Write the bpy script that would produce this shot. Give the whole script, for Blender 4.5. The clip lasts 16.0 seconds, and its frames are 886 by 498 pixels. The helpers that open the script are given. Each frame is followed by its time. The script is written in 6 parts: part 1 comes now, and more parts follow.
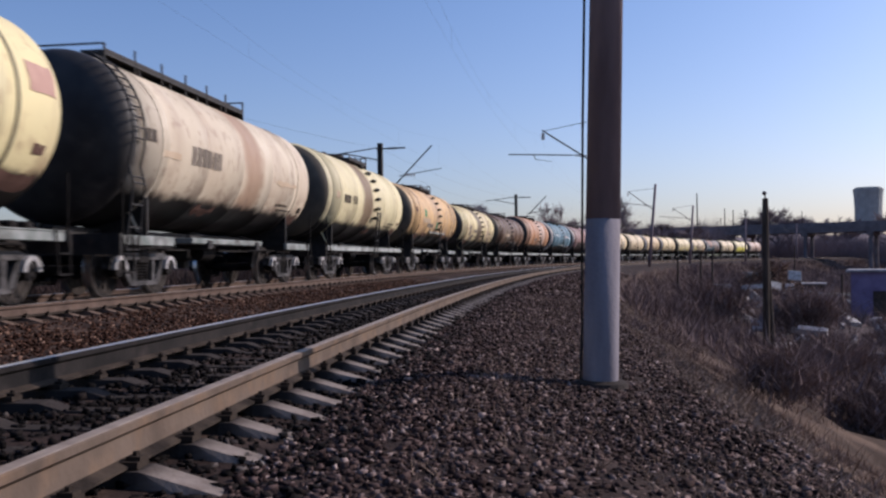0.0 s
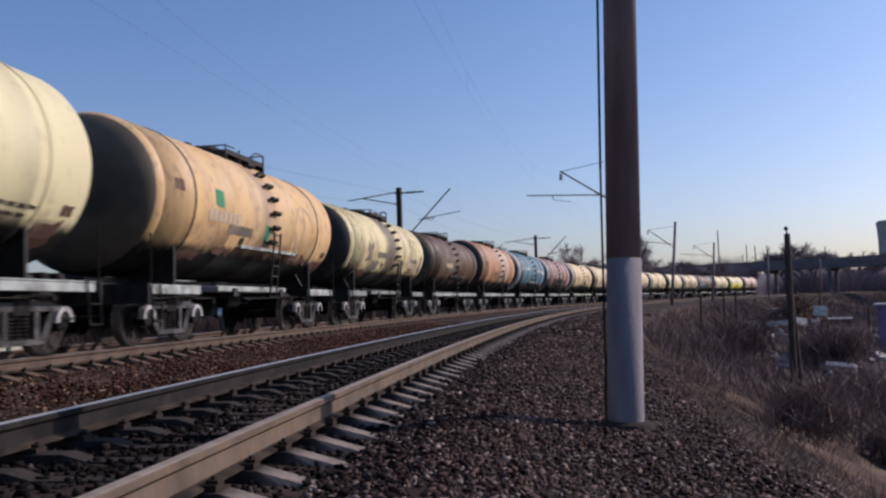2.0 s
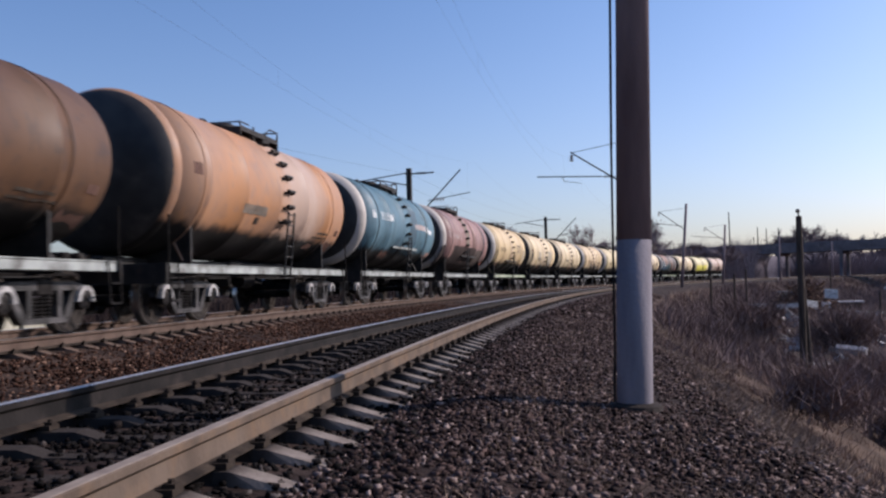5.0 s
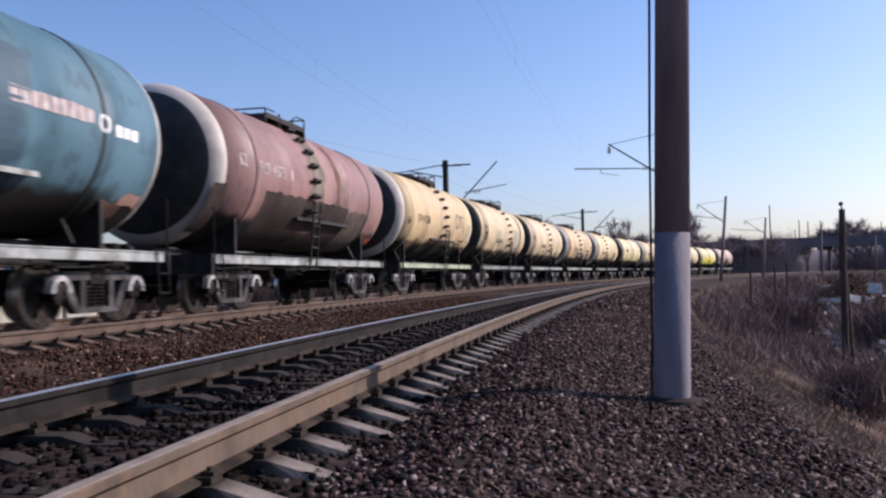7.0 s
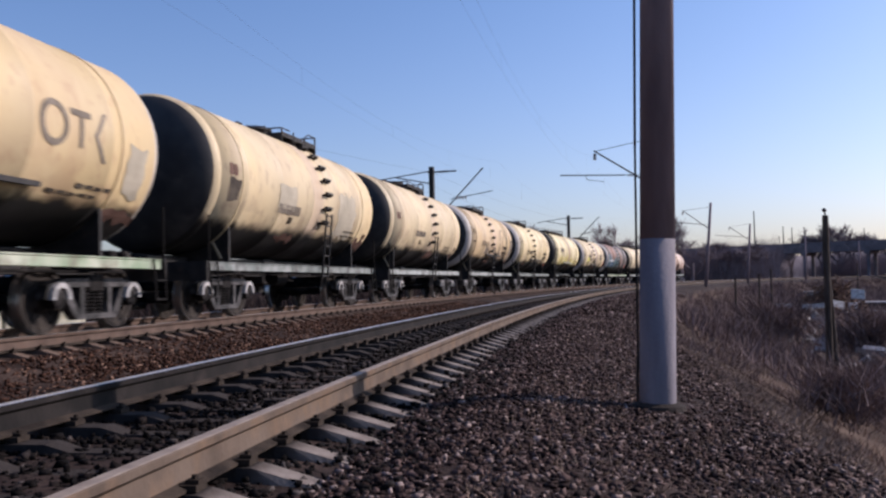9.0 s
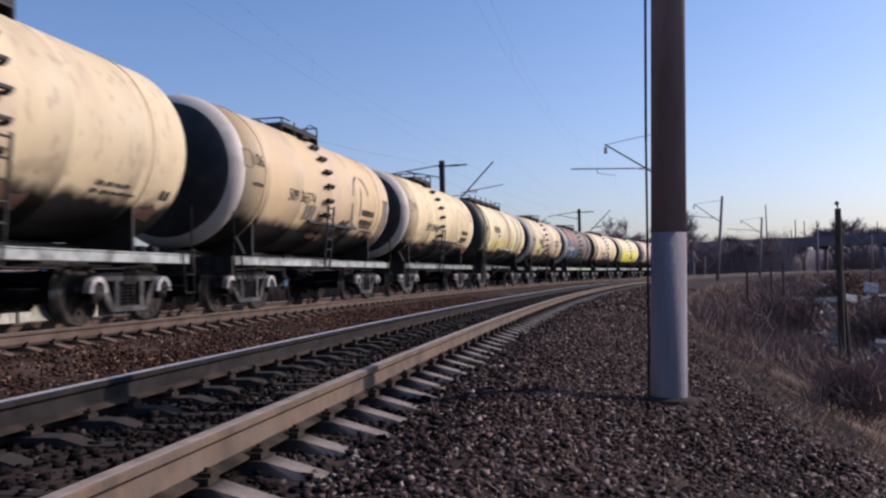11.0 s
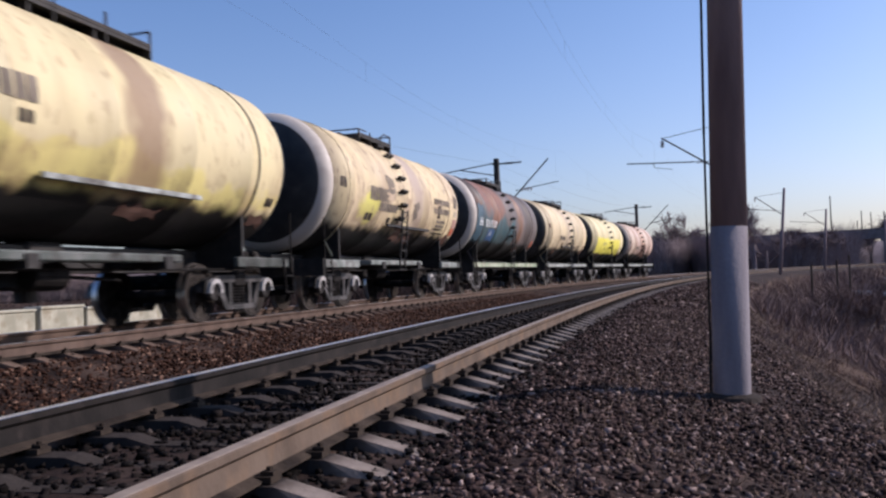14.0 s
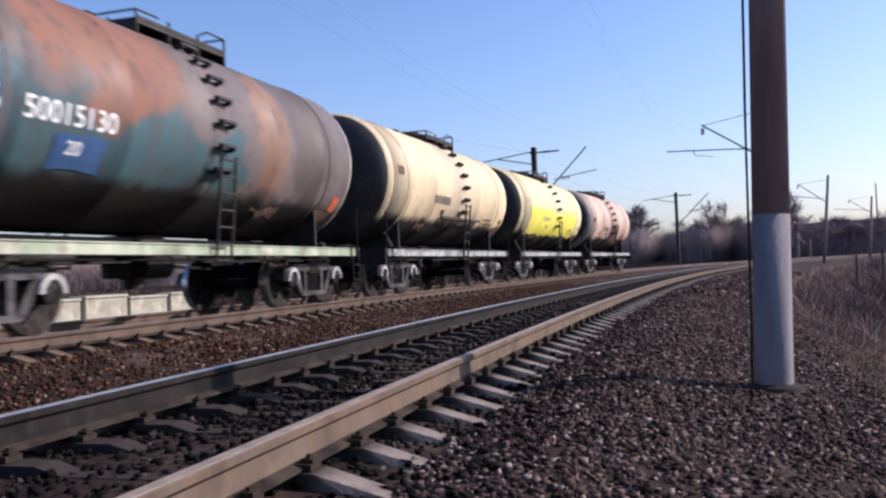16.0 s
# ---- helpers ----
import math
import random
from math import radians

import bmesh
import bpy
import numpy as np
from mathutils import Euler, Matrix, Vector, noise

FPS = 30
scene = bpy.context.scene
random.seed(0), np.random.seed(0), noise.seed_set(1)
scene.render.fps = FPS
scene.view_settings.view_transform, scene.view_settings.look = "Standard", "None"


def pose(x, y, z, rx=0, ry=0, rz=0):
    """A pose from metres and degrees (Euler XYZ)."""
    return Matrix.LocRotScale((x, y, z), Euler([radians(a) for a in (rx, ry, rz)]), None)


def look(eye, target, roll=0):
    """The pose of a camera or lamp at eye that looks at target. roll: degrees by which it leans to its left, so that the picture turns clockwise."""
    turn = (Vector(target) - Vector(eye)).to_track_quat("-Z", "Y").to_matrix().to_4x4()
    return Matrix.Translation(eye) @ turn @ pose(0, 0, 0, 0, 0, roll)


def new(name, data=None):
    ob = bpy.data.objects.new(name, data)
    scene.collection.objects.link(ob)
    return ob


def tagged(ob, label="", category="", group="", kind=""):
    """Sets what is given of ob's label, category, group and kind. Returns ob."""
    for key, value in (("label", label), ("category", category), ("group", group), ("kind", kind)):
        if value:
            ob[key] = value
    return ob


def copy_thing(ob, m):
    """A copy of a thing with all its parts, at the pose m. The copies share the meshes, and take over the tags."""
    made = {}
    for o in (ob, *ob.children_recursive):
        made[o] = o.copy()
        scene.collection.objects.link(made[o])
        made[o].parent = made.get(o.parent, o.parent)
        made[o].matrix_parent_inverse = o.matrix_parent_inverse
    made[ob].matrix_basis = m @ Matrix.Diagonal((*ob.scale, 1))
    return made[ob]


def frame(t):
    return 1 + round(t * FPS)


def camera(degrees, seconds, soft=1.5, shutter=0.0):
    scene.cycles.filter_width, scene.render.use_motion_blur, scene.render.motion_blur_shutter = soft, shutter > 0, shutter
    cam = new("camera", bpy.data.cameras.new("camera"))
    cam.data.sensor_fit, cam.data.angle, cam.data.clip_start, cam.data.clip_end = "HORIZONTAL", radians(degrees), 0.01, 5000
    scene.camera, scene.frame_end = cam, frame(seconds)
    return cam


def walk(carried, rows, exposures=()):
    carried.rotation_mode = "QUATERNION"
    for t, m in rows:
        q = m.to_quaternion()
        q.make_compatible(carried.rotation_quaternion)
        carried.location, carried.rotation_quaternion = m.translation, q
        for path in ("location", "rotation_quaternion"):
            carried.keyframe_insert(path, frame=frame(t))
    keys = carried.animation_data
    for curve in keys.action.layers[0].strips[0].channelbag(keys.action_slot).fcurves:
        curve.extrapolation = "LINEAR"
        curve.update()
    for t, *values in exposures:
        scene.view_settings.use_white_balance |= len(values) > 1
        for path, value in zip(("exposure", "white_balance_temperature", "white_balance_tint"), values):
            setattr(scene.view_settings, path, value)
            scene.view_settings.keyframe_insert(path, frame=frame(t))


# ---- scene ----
cam = camera(53.8, 16.0, soft=2.4, shutter=0.3)
EYE = (0.0, 0.0, 0.667)
CAM_ROWS = (
    (0, -2.49, 0.71, -0.66),
    (0.5, -2.63, 0.69, -1.22),
    (1, -2.13, 1.98, -1.70),
    (1.5, -2.10, 2.76, -1.78),
    (2, -1.23, 3.54, -1.85),
    (2.5, -0.39, 3.83, -1.70),
    (3, -0.75, 3.43, -1.66),
    (3.5, -1.02, 3.14, -1.48),
    (4, -0.89, 2.88, -1.55),
    (6.3, 0.52, 1.82, -1.19),
    (6.5, 0.85, 1.80, -1.13),
    (7, 1.83, 1.85, -1.24),
    (7.5, 1.64, 1.40, -0.92),
    (8, 0.48, 1.74, -1.46),
    (8.5, 0.54, 2.07, -1.34),
    (9, 0.92, 2.25, -1.32),
    (9.2, 1.32, 2.33, -1.43),
    (11.3, 1.62, 1.84, -1.37),
    (11.5, 1.27, 2.06, -1.48),
    (12, 1.80, 2.19, -1.66),
    (12.5, 2.52, 2.61, -1.60),
    (13, 4.15, 2.38, -2.22),
    (13.5, 5.72, 2.20, -2.38),
    (14, 5.28, 1.89, -2.22),
    (14.5, 5.48, 1.86, -2.18),
    (15, 5.85, 1.62, -2.11),
    (15.5, 6.81, 1.34, -2.26),
    (16, 7.76, 1.29, -2.34),
)
walk(cam, [(t, pose(*EYE, 90 + tilt, 0, turn) @ pose(0, 0, 0, 0, 0, lean)) for t, turn, tilt, lean in CAM_ROWS],
     ((0.0, -0.06, 6500, 24), (0.6, 0.12, 6500, 24), (1.2, 0.0, 6500, 24), (2.2, -0.14, 6500, 22), (3.0, -0.12, 6500, 21), (4.0, -0.05, 6500, 21), (7.0, 0.25, 6500, 24), (9.0, 0.1, 6500, 24), (12.5, 0.04, 6500, 24), (13.8, 0.08, 6500, 24), (14.5, 0.24, 6500, 24), (16.0, 0.45, 6500, 24)))

# ---- world and sun ----
SUN_AZ, SUN_EL = 72.0, 31.0      # clockwise from +y, degrees
world = bpy.data.worlds.new("sky")
scene.world = world
world.use_nodes = True
wn = world.node_tree
sky = wn.nodes.new("ShaderNodeTexSky")
sky.sky_type, sky.sun_disc = "NISHITA", False
sky.sun_elevation, sky.sun_rotation = radians(SUN_EL), radians(SUN_AZ)
sky.air_density, sky.dust_density, sky.ozone_density = 1.0, 1.6, 2.2
tint = wn.nodes.new("ShaderNodeMix")
tint.data_type, tint.blend_type = "RGBA", "MULTIPLY"
tint.inputs[0].default_value = 1.0
haze = wn.nodes.new("ShaderNodeMapRange")          # milky near the horizon, clear blue overhead
haze.inputs[1].default_value, haze.inputs[2].default_value = 0.0, 0.42
clear = wn.nodes.new("ShaderNodeMix")
clear.data_type = "RGBA"
clear.inputs[6].default_value, clear.inputs[7].default_value = (0.96, 1.01, 1.14, 1), (0.64, 0.90, 1.12, 1)
height = wn.nodes.new("ShaderNodeSeparateXYZ")
wn.links.new(wn.nodes.new("ShaderNodeTexCoord").outputs["Generated"], height.inputs[0])
wn.links.new(height.outputs[2], haze.inputs[0])
wn.links.new(haze.outputs[0], clear.inputs[0])
wn.links.new(clear.outputs[2], tint.inputs[7])
wn.links.new(sky.outputs[0], tint.inputs[6])
wn.links.new(tint.outputs[2], wn.nodes["Background"].inputs[0])
wn.nodes["Background"].inputs[1].default_value = 0.132
sun_data = bpy.data.lights.new("sun", "SUN")
sun_data.energy, sun_data.angle, sun_data.color = 4.9, radians(0.6), (1.0, 0.93, 0.83)
sun = new("sun", sun_data)
_d = Vector((math.sin(radians(SUN_AZ)) * math.cos(radians(SUN_EL)), math.cos(radians(SUN_AZ)) * math.cos(radians(SUN_EL)), math.sin(radians(SUN_EL))))
sun.matrix_world = look(_d * 100, (0, 0, 0))
scene.view_settings.exposure = 0.0


# ---- the line of the railway ----
# s runs along the near rail of the near track, off is the distance to its left
def heading(s):
    return 0.13351 + 0.002731 * s - (4.33e-6 * s * s / 2 if s > 0 else 0.0)


_S = np.arange(-420.0, 420.5, 0.5)
_A = np.array([heading(v) for v in _S])
_M = (_A[1:] + _A[:-1]) / 2
_X = np.concatenate([[0], np.cumsum(np.sin(_M) * 0.5)])
_Y = np.concatenate([[0], np.cumsum(np.cos(_M) * 0.5)])
_X = _X - np.interp(0, _S, _X) - math.cos(0.13351) * 1.7073
_Y = _Y - np.interp(0, _S, _Y) + math.sin(0.13351) * 1.7073


def along(s, off=0.0, z=0.0):
    a = float(np.interp(s, _S, _A))
    return Vector((float(np.interp(s, _S, _X)) - math.cos(a) * off, float(np.interp(s, _S, _Y)) + math.sin(a) * off, z))


def along_np(s, off):
    a = np.interp(s, _S, _A)
    return np.interp(s, _S, _X) - np.cos(a) * off, np.interp(s, _S, _Y) + np.sin(a) * off


def at_line(s, off, z):
    """A pose whose x runs along the line, y to its left."""
    p = along(s, off, z)
    return pose(p.x, p.y, p.z, 0, 0, 90 - math.degrees(float(np.interp(s, _S, _A))))


NEAR, FAR = 0.797, 6.427         # track centres
Z_FAR = 0.094                    # far track's rail level
OFFS = ((0.0, 0.0), (1.595, 0.03), (5.63, 0.094), (7.225, 0.12))


# ---- materials ----
def mat(name, colours, rough=0.8, metal=0.0, scale=4.0, detail=6.0, bump=0.0, bump_scale=30.0, island=0.0, spot=None, stretch=(1, 1, 1), spread=(0.35, 0.65)):
    """Noise between two or three colours, grain, relief and optional spots of another colour."""
    m = bpy.data.materials.new(name)
    m.use_nodes = True
    nt = m.node_tree
    b = nt.nodes["Principled BSDF"]
    b.inputs["Roughness"].default_value, b.inputs["Metallic"].default_value = rough, metal
    b.inputs["Specular IOR Level"].default_value = 0.08 if rough > 0.68 else 0.4
    tc = nt.nodes.new("ShaderNodeTexCoord")
    mp = nt.nodes.new("ShaderNodeMapping")
    mp.inputs["Scale"].default_value = stretch
    nt.links.new(tc.outputs["Object"], mp.inputs[0])
    n1 = nt.nodes.new("ShaderNodeTexNoise")
    n1.inputs["Scale"].default_value, n1.inputs["Detail"].default_value = scale, detail
    nt.links.new(mp.outputs[0], n1.inputs["Vector"])
    ramp = nt.nodes.new("ShaderNodeValToRGB")
    k = len(colours)
    el = ramp.color_ramp.elements
    while len(el) < k:
        el.new(0.5)
    for i, c in enumerate(colours):
        el[i].position = spread[0] + (spread[1] - spread[0]) * i / max(1, k - 1)
        el[i].color = (*c, 1)
    nt.links.new(n1.outputs[0], ramp.inputs[0])
    out = ramp.outputs[0]
    if spot:
        colour, sc, lo, hi = spot
        n2 = nt.nodes.new("ShaderNodeTexNoise")
        n2.inputs["Scale"].default_value, n2.inputs["Detail"].default_value = sc, 8.0
        nt.links.new(mp.outputs[0], n2.inputs["Vector"])
        r2 = nt.nodes.new("ShaderNodeValToRGB")
        r2.color_ramp.elements[0].position, r2.color_ramp.elements[1].position = lo, hi
        nt.links.new(n2.outputs[0], r2.inputs[0])
        mx = nt.nodes.new("ShaderNodeMix")
        mx.data_type = "RGBA"
        nt.links.new(r2.outputs[0], mx.inputs[0])
        nt.links.new(out, mx.inputs[6])
        mx.inputs[7].default_value = (*colour, 1)
        out = mx.outputs[2]
    if island:
        g = nt.nodes.new("ShaderNodeNewGeometry")
        mr = nt.nodes.new("ShaderNodeMapRange")
        mr.inputs[3].default_value, mr.inputs[4].default_value = 1 - island, 1 + island
        nt.links.new(g.outputs["Random Per Island"], mr.inputs[0])
        hs = nt.nodes.new("ShaderNodeHueSaturation")
        nt.links.new(mr.outputs[0], hs.inputs["Value"])
        nt.links.new(out, hs.inputs["Color"])
        out = hs.outputs[0]
    nt.links.new(out, b.inputs["Base Color"])
    if bump:
        n3 = nt.nodes.new("ShaderNodeTexNoise")
        n3.inputs["Scale"].default_value, n3.inputs["Detail"].default_value = bump_scale, 6.0
        nt.links.new(tc.outputs["Object"], n3.inputs["Vector"])
        bp = nt.nodes.new("ShaderNodeBump")
        bp.inputs["Strength"].default_value, bp.inputs["Distance"].default_value = bump, 0.02
        nt.links.new(n3.outputs[0], bp.inputs["Height"])
        nt.links.new(bp.outputs[0], b.inputs["Normal"])
    return m


def stone_mat(name, stops):
    """Broken stone: each one takes its tone from a skewed range, with fine grain."""
    m = mat(name, [stops[0][1], stops[-1][1]], 0.9, bump=0.4)
    nt = m.node_tree
    g = nt.nodes.new("ShaderNodeNewGeometry")
    ramp = nt.nodes.new("ShaderNodeValToRGB")
    el = ramp.color_ramp.elements
    while len(el) < len(stops):
        el.new(0.5)
    for e, (p, c) in zip(el, stops):
        e.position, e.color = p, (*c, 1)
    nt.links.new(g.outputs["Random Per Island"], ramp.inputs[0])
    n = nt.nodes.new("ShaderNodeTexNoise")
    n.inputs["Scale"].default_value, n.inputs["Detail"].default_value = 14.0, 8.0
    tc = nt.nodes.new("ShaderNodeTexCoord")
    nt.links.new(tc.outputs["Object"], n.inputs["Vector"])
    mr = nt.nodes.new("ShaderNodeMapRange")
    mr.inputs[1].default_value, mr.inputs[2].default_value, mr.inputs[3].default_value, mr.inputs[4].default_value = 0.3, 0.7, 0.6, 1.4
    nt.links.new(n.outputs[0], mr.inputs[0])
    hs = nt.nodes.new("ShaderNodeHueSaturation")
    nt.links.new(mr.outputs[0], hs.inputs["Value"])
    nt.links.new(ramp.outputs[0], hs.inputs["Color"])
    nt.links.new(hs.outputs[0], nt.nodes["Principled BSDF"].inputs["Base Color"])
    return m


M_STONE = stone_mat("ballast_stone", [(0.0, (0.013, 0.0082, 0.0078)), (0.5, (0.034, 0.0212, 0.0195)), (0.82, (0.09, 0.060, 0.055)), (1.0, (0.22, 0.17, 0.158))])
M_STONE_RUST = stone_mat("rusty_ballast_stone", [(0.0, (0.016, 0.0072, 0.005)), (0.5, (0.036, 0.0168, 0.0115)), (0.85, (0.075, 0.039, 0.027)), (1.0, (0.18, 0.112, 0.083))])
M_STONE_DARK = stone_mat("dark_ballast_stone", [(0.0, (0.0035, 0.0028, 0.0028)), (0.6, (0.006, 0.0048, 0.0046)), (0.93, (0.018, 0.0138, 0.0128)), (1.0, (0.10, 0.085, 0.08))])
M_EARTH = mat("ballast_earth", [(0.014, 0.0093, 0.0083), (0.030, 0.0198, 0.017), (0.06, 0.041, 0.034)], 0.95, scale=1.1, detail=12, bump=0.9, bump_scale=16)
M_FIELD = mat("dry_ground", [(0.035, 0.0255, 0.0245), (0.07, 0.052, 0.050), (0.125, 0.098, 0.094)], 0.95, scale=0.28, detail=14, bump=0.8, bump_scale=4)
M_BANK = mat("bank_earth", [(0.030, 0.0185, 0.0135), (0.058, 0.037, 0.027), (0.105, 0.070, 0.050)], 0.95, scale=0.9, detail=12, bump=0.9, bump_scale=9)
M_RAIL_SIDE = mat("rail_side", [(0.078, 0.058, 0.046), (0.125, 0.094, 0.074)], 0.75, scale=3, detail=10, bump=0.2, spot=((0.15, 0.10, 0.068), 5, 0.5, 0.74))
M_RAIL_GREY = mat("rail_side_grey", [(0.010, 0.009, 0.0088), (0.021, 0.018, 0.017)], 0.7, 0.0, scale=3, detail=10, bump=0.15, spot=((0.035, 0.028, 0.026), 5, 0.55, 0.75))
M_RAIL_PINK = mat("rail_side_rust", [(0.068, 0.047, 0.038), (0.11, 0.078, 0.063)], 0.75, scale=3, detail=10, bump=0.2, spot=((0.10, 0.065, 0.05), 5, 0.55, 0.75))
M_RAIL_DULL = mat("rail_top_dull", [(0.17, 0.13, 0.105), (0.26, 0.21, 0.17)], 0.6, 0.0, scale=8)
M_FOOT = mat("rail_foot_dark", [(0.018, 0.014, 0.012), (0.05, 0.038, 0.03)], 0.85, scale=5, detail=10, bump=0.3)
M_RAIL_TOP = mat("rail_running_surface", [(0.72, 0.70, 0.68), (0.86, 0.84, 0.82)], 0.42, 1.0, scale=8, stretch=(1, 1, 1))
M_CONCRETE = mat("sleeper_concrete", [(0.12, 0.098, 0.085), (0.20, 0.168, 0.148)], 0.9, scale=6, detail=10, bump=0.4, spot=((0.13, 0.10, 0.085), 7, 0.52, 0.75))
def oil_and_shade(m, half):
    """Adds a dark strip along the middle of each sleeper: oil, and the rail's shade painted in."""
    nt = m.node_tree
    b = nt.nodes["Principled BSDF"]
    src = b.inputs["Base Color"].links[0].from_socket
    tc = nt.nodes.new("ShaderNodeTexCoord")
    sp = nt.nodes.new("ShaderNodeSeparateXYZ")
    nt.links.new(tc.outputs["Object"], sp.inputs[0])
    ab = nt.nodes.new("ShaderNodeMath")
    ab.operation = "ABSOLUTE"
    nt.links.new(sp.outputs[1], ab.inputs[0])
    mr = nt.nodes.new("ShaderNodeMapRange")
    mr.inputs[1].default_value, mr.inputs[2].default_value = half, half - 0.12
    mr.inputs[3].default_value, mr.inputs[4].default_value = 0.0, 0.9
    nt.links.new(ab.outputs[0], mr.inputs[0])
    mx = nt.nodes.new("ShaderNodeMix")
    mx.data_type = "RGBA"
    mx.inputs[7].default_value = (0.02, 0.0165, 0.0155, 1)
    nt.links.new(mr.outputs[0], mx.inputs[0])
    nt.links.new(src, mx.inputs[6])
    nt.links.new(mx.outputs[2], b.inputs["Base Color"])


oil_and_shade(M_CONCRETE, 1.03)
M_SLEEPER_RUST = mat("rusty_sleeper_concrete", [(0.078, 0.052, 0.041), (0.135, 0.096, 0.077)], 0.9, scale=6, detail=10, bump=0.4)
M_POLE = mat("pole_concrete", [(0.17, 0.155, 0.172), (0.245, 0.226, 0.246)], 0.85, scale=2, detail=10, bump=0.25, stretch=(3, 3, 0.5), spot=((0.15, 0.135, 0.135), 3, 0.58, 0.8))
M_POLE_TOP = mat("pole_concrete_weathered", [(0.175, 0.132, 0.14), (0.25, 0.192, 0.20)], 0.9, scale=2, detail=10, bump=0.3, stretch=(3, 3, 0.5))
M_STEEL = mat("dark_steel", [(0.010, 0.009, 0.009), (0.026, 0.023, 0.021)], 0.65, 0.2, scale=5, bump=0.2, spot=((0.05, 0.03, 0.022), 6, 0.6, 0.8))
M_BOGIE = mat("grimy_cast_steel", [(0.006, 0.0055, 0.0052), (0.016, 0.014, 0.0135)], 0.75, 0.0, scale=6, bump=0.3, spot=((0.09, 0.084, 0.08), 3, 0.6, 0.8))
M_FRAME = mat("dusty_cast_steel", [(0.009, 0.008, 0.008), (0.07, 0.064, 0.064)], 0.6, 0.0, scale=5, detail=9, bump=0.5, spot=((0.008, 0.0075, 0.007), 4, 0.46, 0.6))
# pale on purpose: the sunlit highlight of the arches is in the colour
M_ADAPTER = mat("highlight_pale_steel", [(0.24, 0.233, 0.233), (0.42, 0.41, 0.40)], 0.7, 0.0, scale=9)
M_WHEEL = mat("wheel_steel", [(0.016, 0.0135, 0.0125), (0.04, 0.034, 0.03)], 0.7, 0.0, scale=8)
M_TREAD = mat("wheel_tread", [(0.45, 0.43, 0.42), (0.6, 0.58, 0.56)], 0.3, 1.0, scale=8)
M_BLACK = mat("black_paint_and_shade", [(0.010, 0.010, 0.011), (0.03, 0.028, 0.027)], 0.55, scale=2, detail=10, spot=((0.06, 0.05, 0.045), 3, 0.6, 0.85))
M_INSULATOR = mat("brown_porcelain", [(0.05, 0.03, 0.025), (0.09, 0.05, 0.04)], 0.3, scale=5)


# ---- mesh helpers ----
def mesh_from(name, bm, smooth=False):
    me = bpy.data.meshes.new(name)
    bm.to_mesh(me)
    bm.free()
    if smooth:
        me.polygons.foreach_set("use_smooth", [True] * len(me.polygons))
    return me


def part(name, bm, material, parent=None, label="", smooth=False):
    ob = new(name, bm if isinstance(bm, bpy.types.Mesh) else mesh_from(name, bm, smooth))
    if not ob.data.materials:
        ob.data.materials.append(material)
    if parent:
        ob.parent = parent
    if label:
        tagged(ob, label)
    return ob


def box(bm, x0, x1, y0, y1, z0, z1, bevel=0.0):
    r = bmesh.ops.create_cube(bm, size=1.0, matrix=Matrix.Translation(((x0 + x1) / 2, (y0 + y1) / 2, (z0 + z1) / 2)) @ Matrix.Diagonal((x1 - x0, y1 - y0, z1 - z0, 1)))
    if bevel:
        es = list({e for v in r["verts"] for e in v.link_edges})
        bmesh.ops.bevel(bm, geom=es, offset=bevel, segments=1, affect="EDGES")
    return bm


def tube(bm, a, b, r, seg=8, r2=None):
    a, b = Vector(a), Vector(b)
    d = b - a
    m = Matrix.Translation((a + b) / 2) @ d.to_track_quat("Z", "Y").to_matrix().to_4x4()
    bmesh.ops.create_cone(bm, cap_ends=True, segments=seg, radius1=r, radius2=r if r2 is None else r2, depth=d.length, matrix=m)
    return bm


def lathe(bm, profile, seg, axis="X"):
    """Turns (along, radius) pairs round an axis."""
    rings = []
    for u, r in profile:
        ring = []
        for i in range(seg):
            a = 2 * math.pi * i / seg
            c, s_ = r * math.cos(a), r * math.sin(a)
            ring.append(bm.verts.new((u, c, s_) if axis == "X" else ((c, u, s_) if axis == "Y" else (c, s_, u))))
        rings.append(ring)
    for r0, r1 in zip(rings, rings[1:]):
        for i in range(seg):
            j = (i + 1) % seg
            bm.faces.new((r0[i], r0[j], r1[j], r1[i]))
    for ring in (rings[0], rings[-1]):
        bm.faces.new(ring)
    bmesh.ops.recalc_face_normals(bm, faces=bm.faces[:])
    return bm


def sweep(bm, pts, r, seg=6):
    for a, b in zip(pts, pts[1:]):
        tube(bm, a, b, r, seg)
    return bm


def pipe(pts, r, seg=6):
    """One unbroken bent rod."""
    bm = bmesh.new()
    pts = [Vector(p) for p in pts]
    rings = []
    for i, p in enumerate(pts):
        d = (pts[min(i + 1, len(pts) - 1)] - pts[max(i - 1, 0)]).normalized()
        u = Vector((1, 0, 0)) if abs(d.x) < 0.9 else Vector((0, 1, 0))
        w = d.cross(u).normalized()
        u = w.cross(d)
        rings.append([bm.verts.new(p + (u * math.cos(2 * math.pi * k / seg) + w * math.sin(2 * math.pi * k / seg)) * r) for k in range(seg)])
    for a, b in zip(rings, rings[1:]):
        for k in range(seg):
            bm.faces.new((a[k], a[(k + 1) % seg], b[(k + 1) % seg], b[k]))
    bm.faces.new(rings[0])
    bm.faces.new(rings[-1])
    bmesh.ops.recalc_face_normals(bm, faces=bm.faces[:])
    return bm


def empty(name, m=None):
    ob = new(name)
    if m is not None:
        ob.matrix_world = m
    return ob


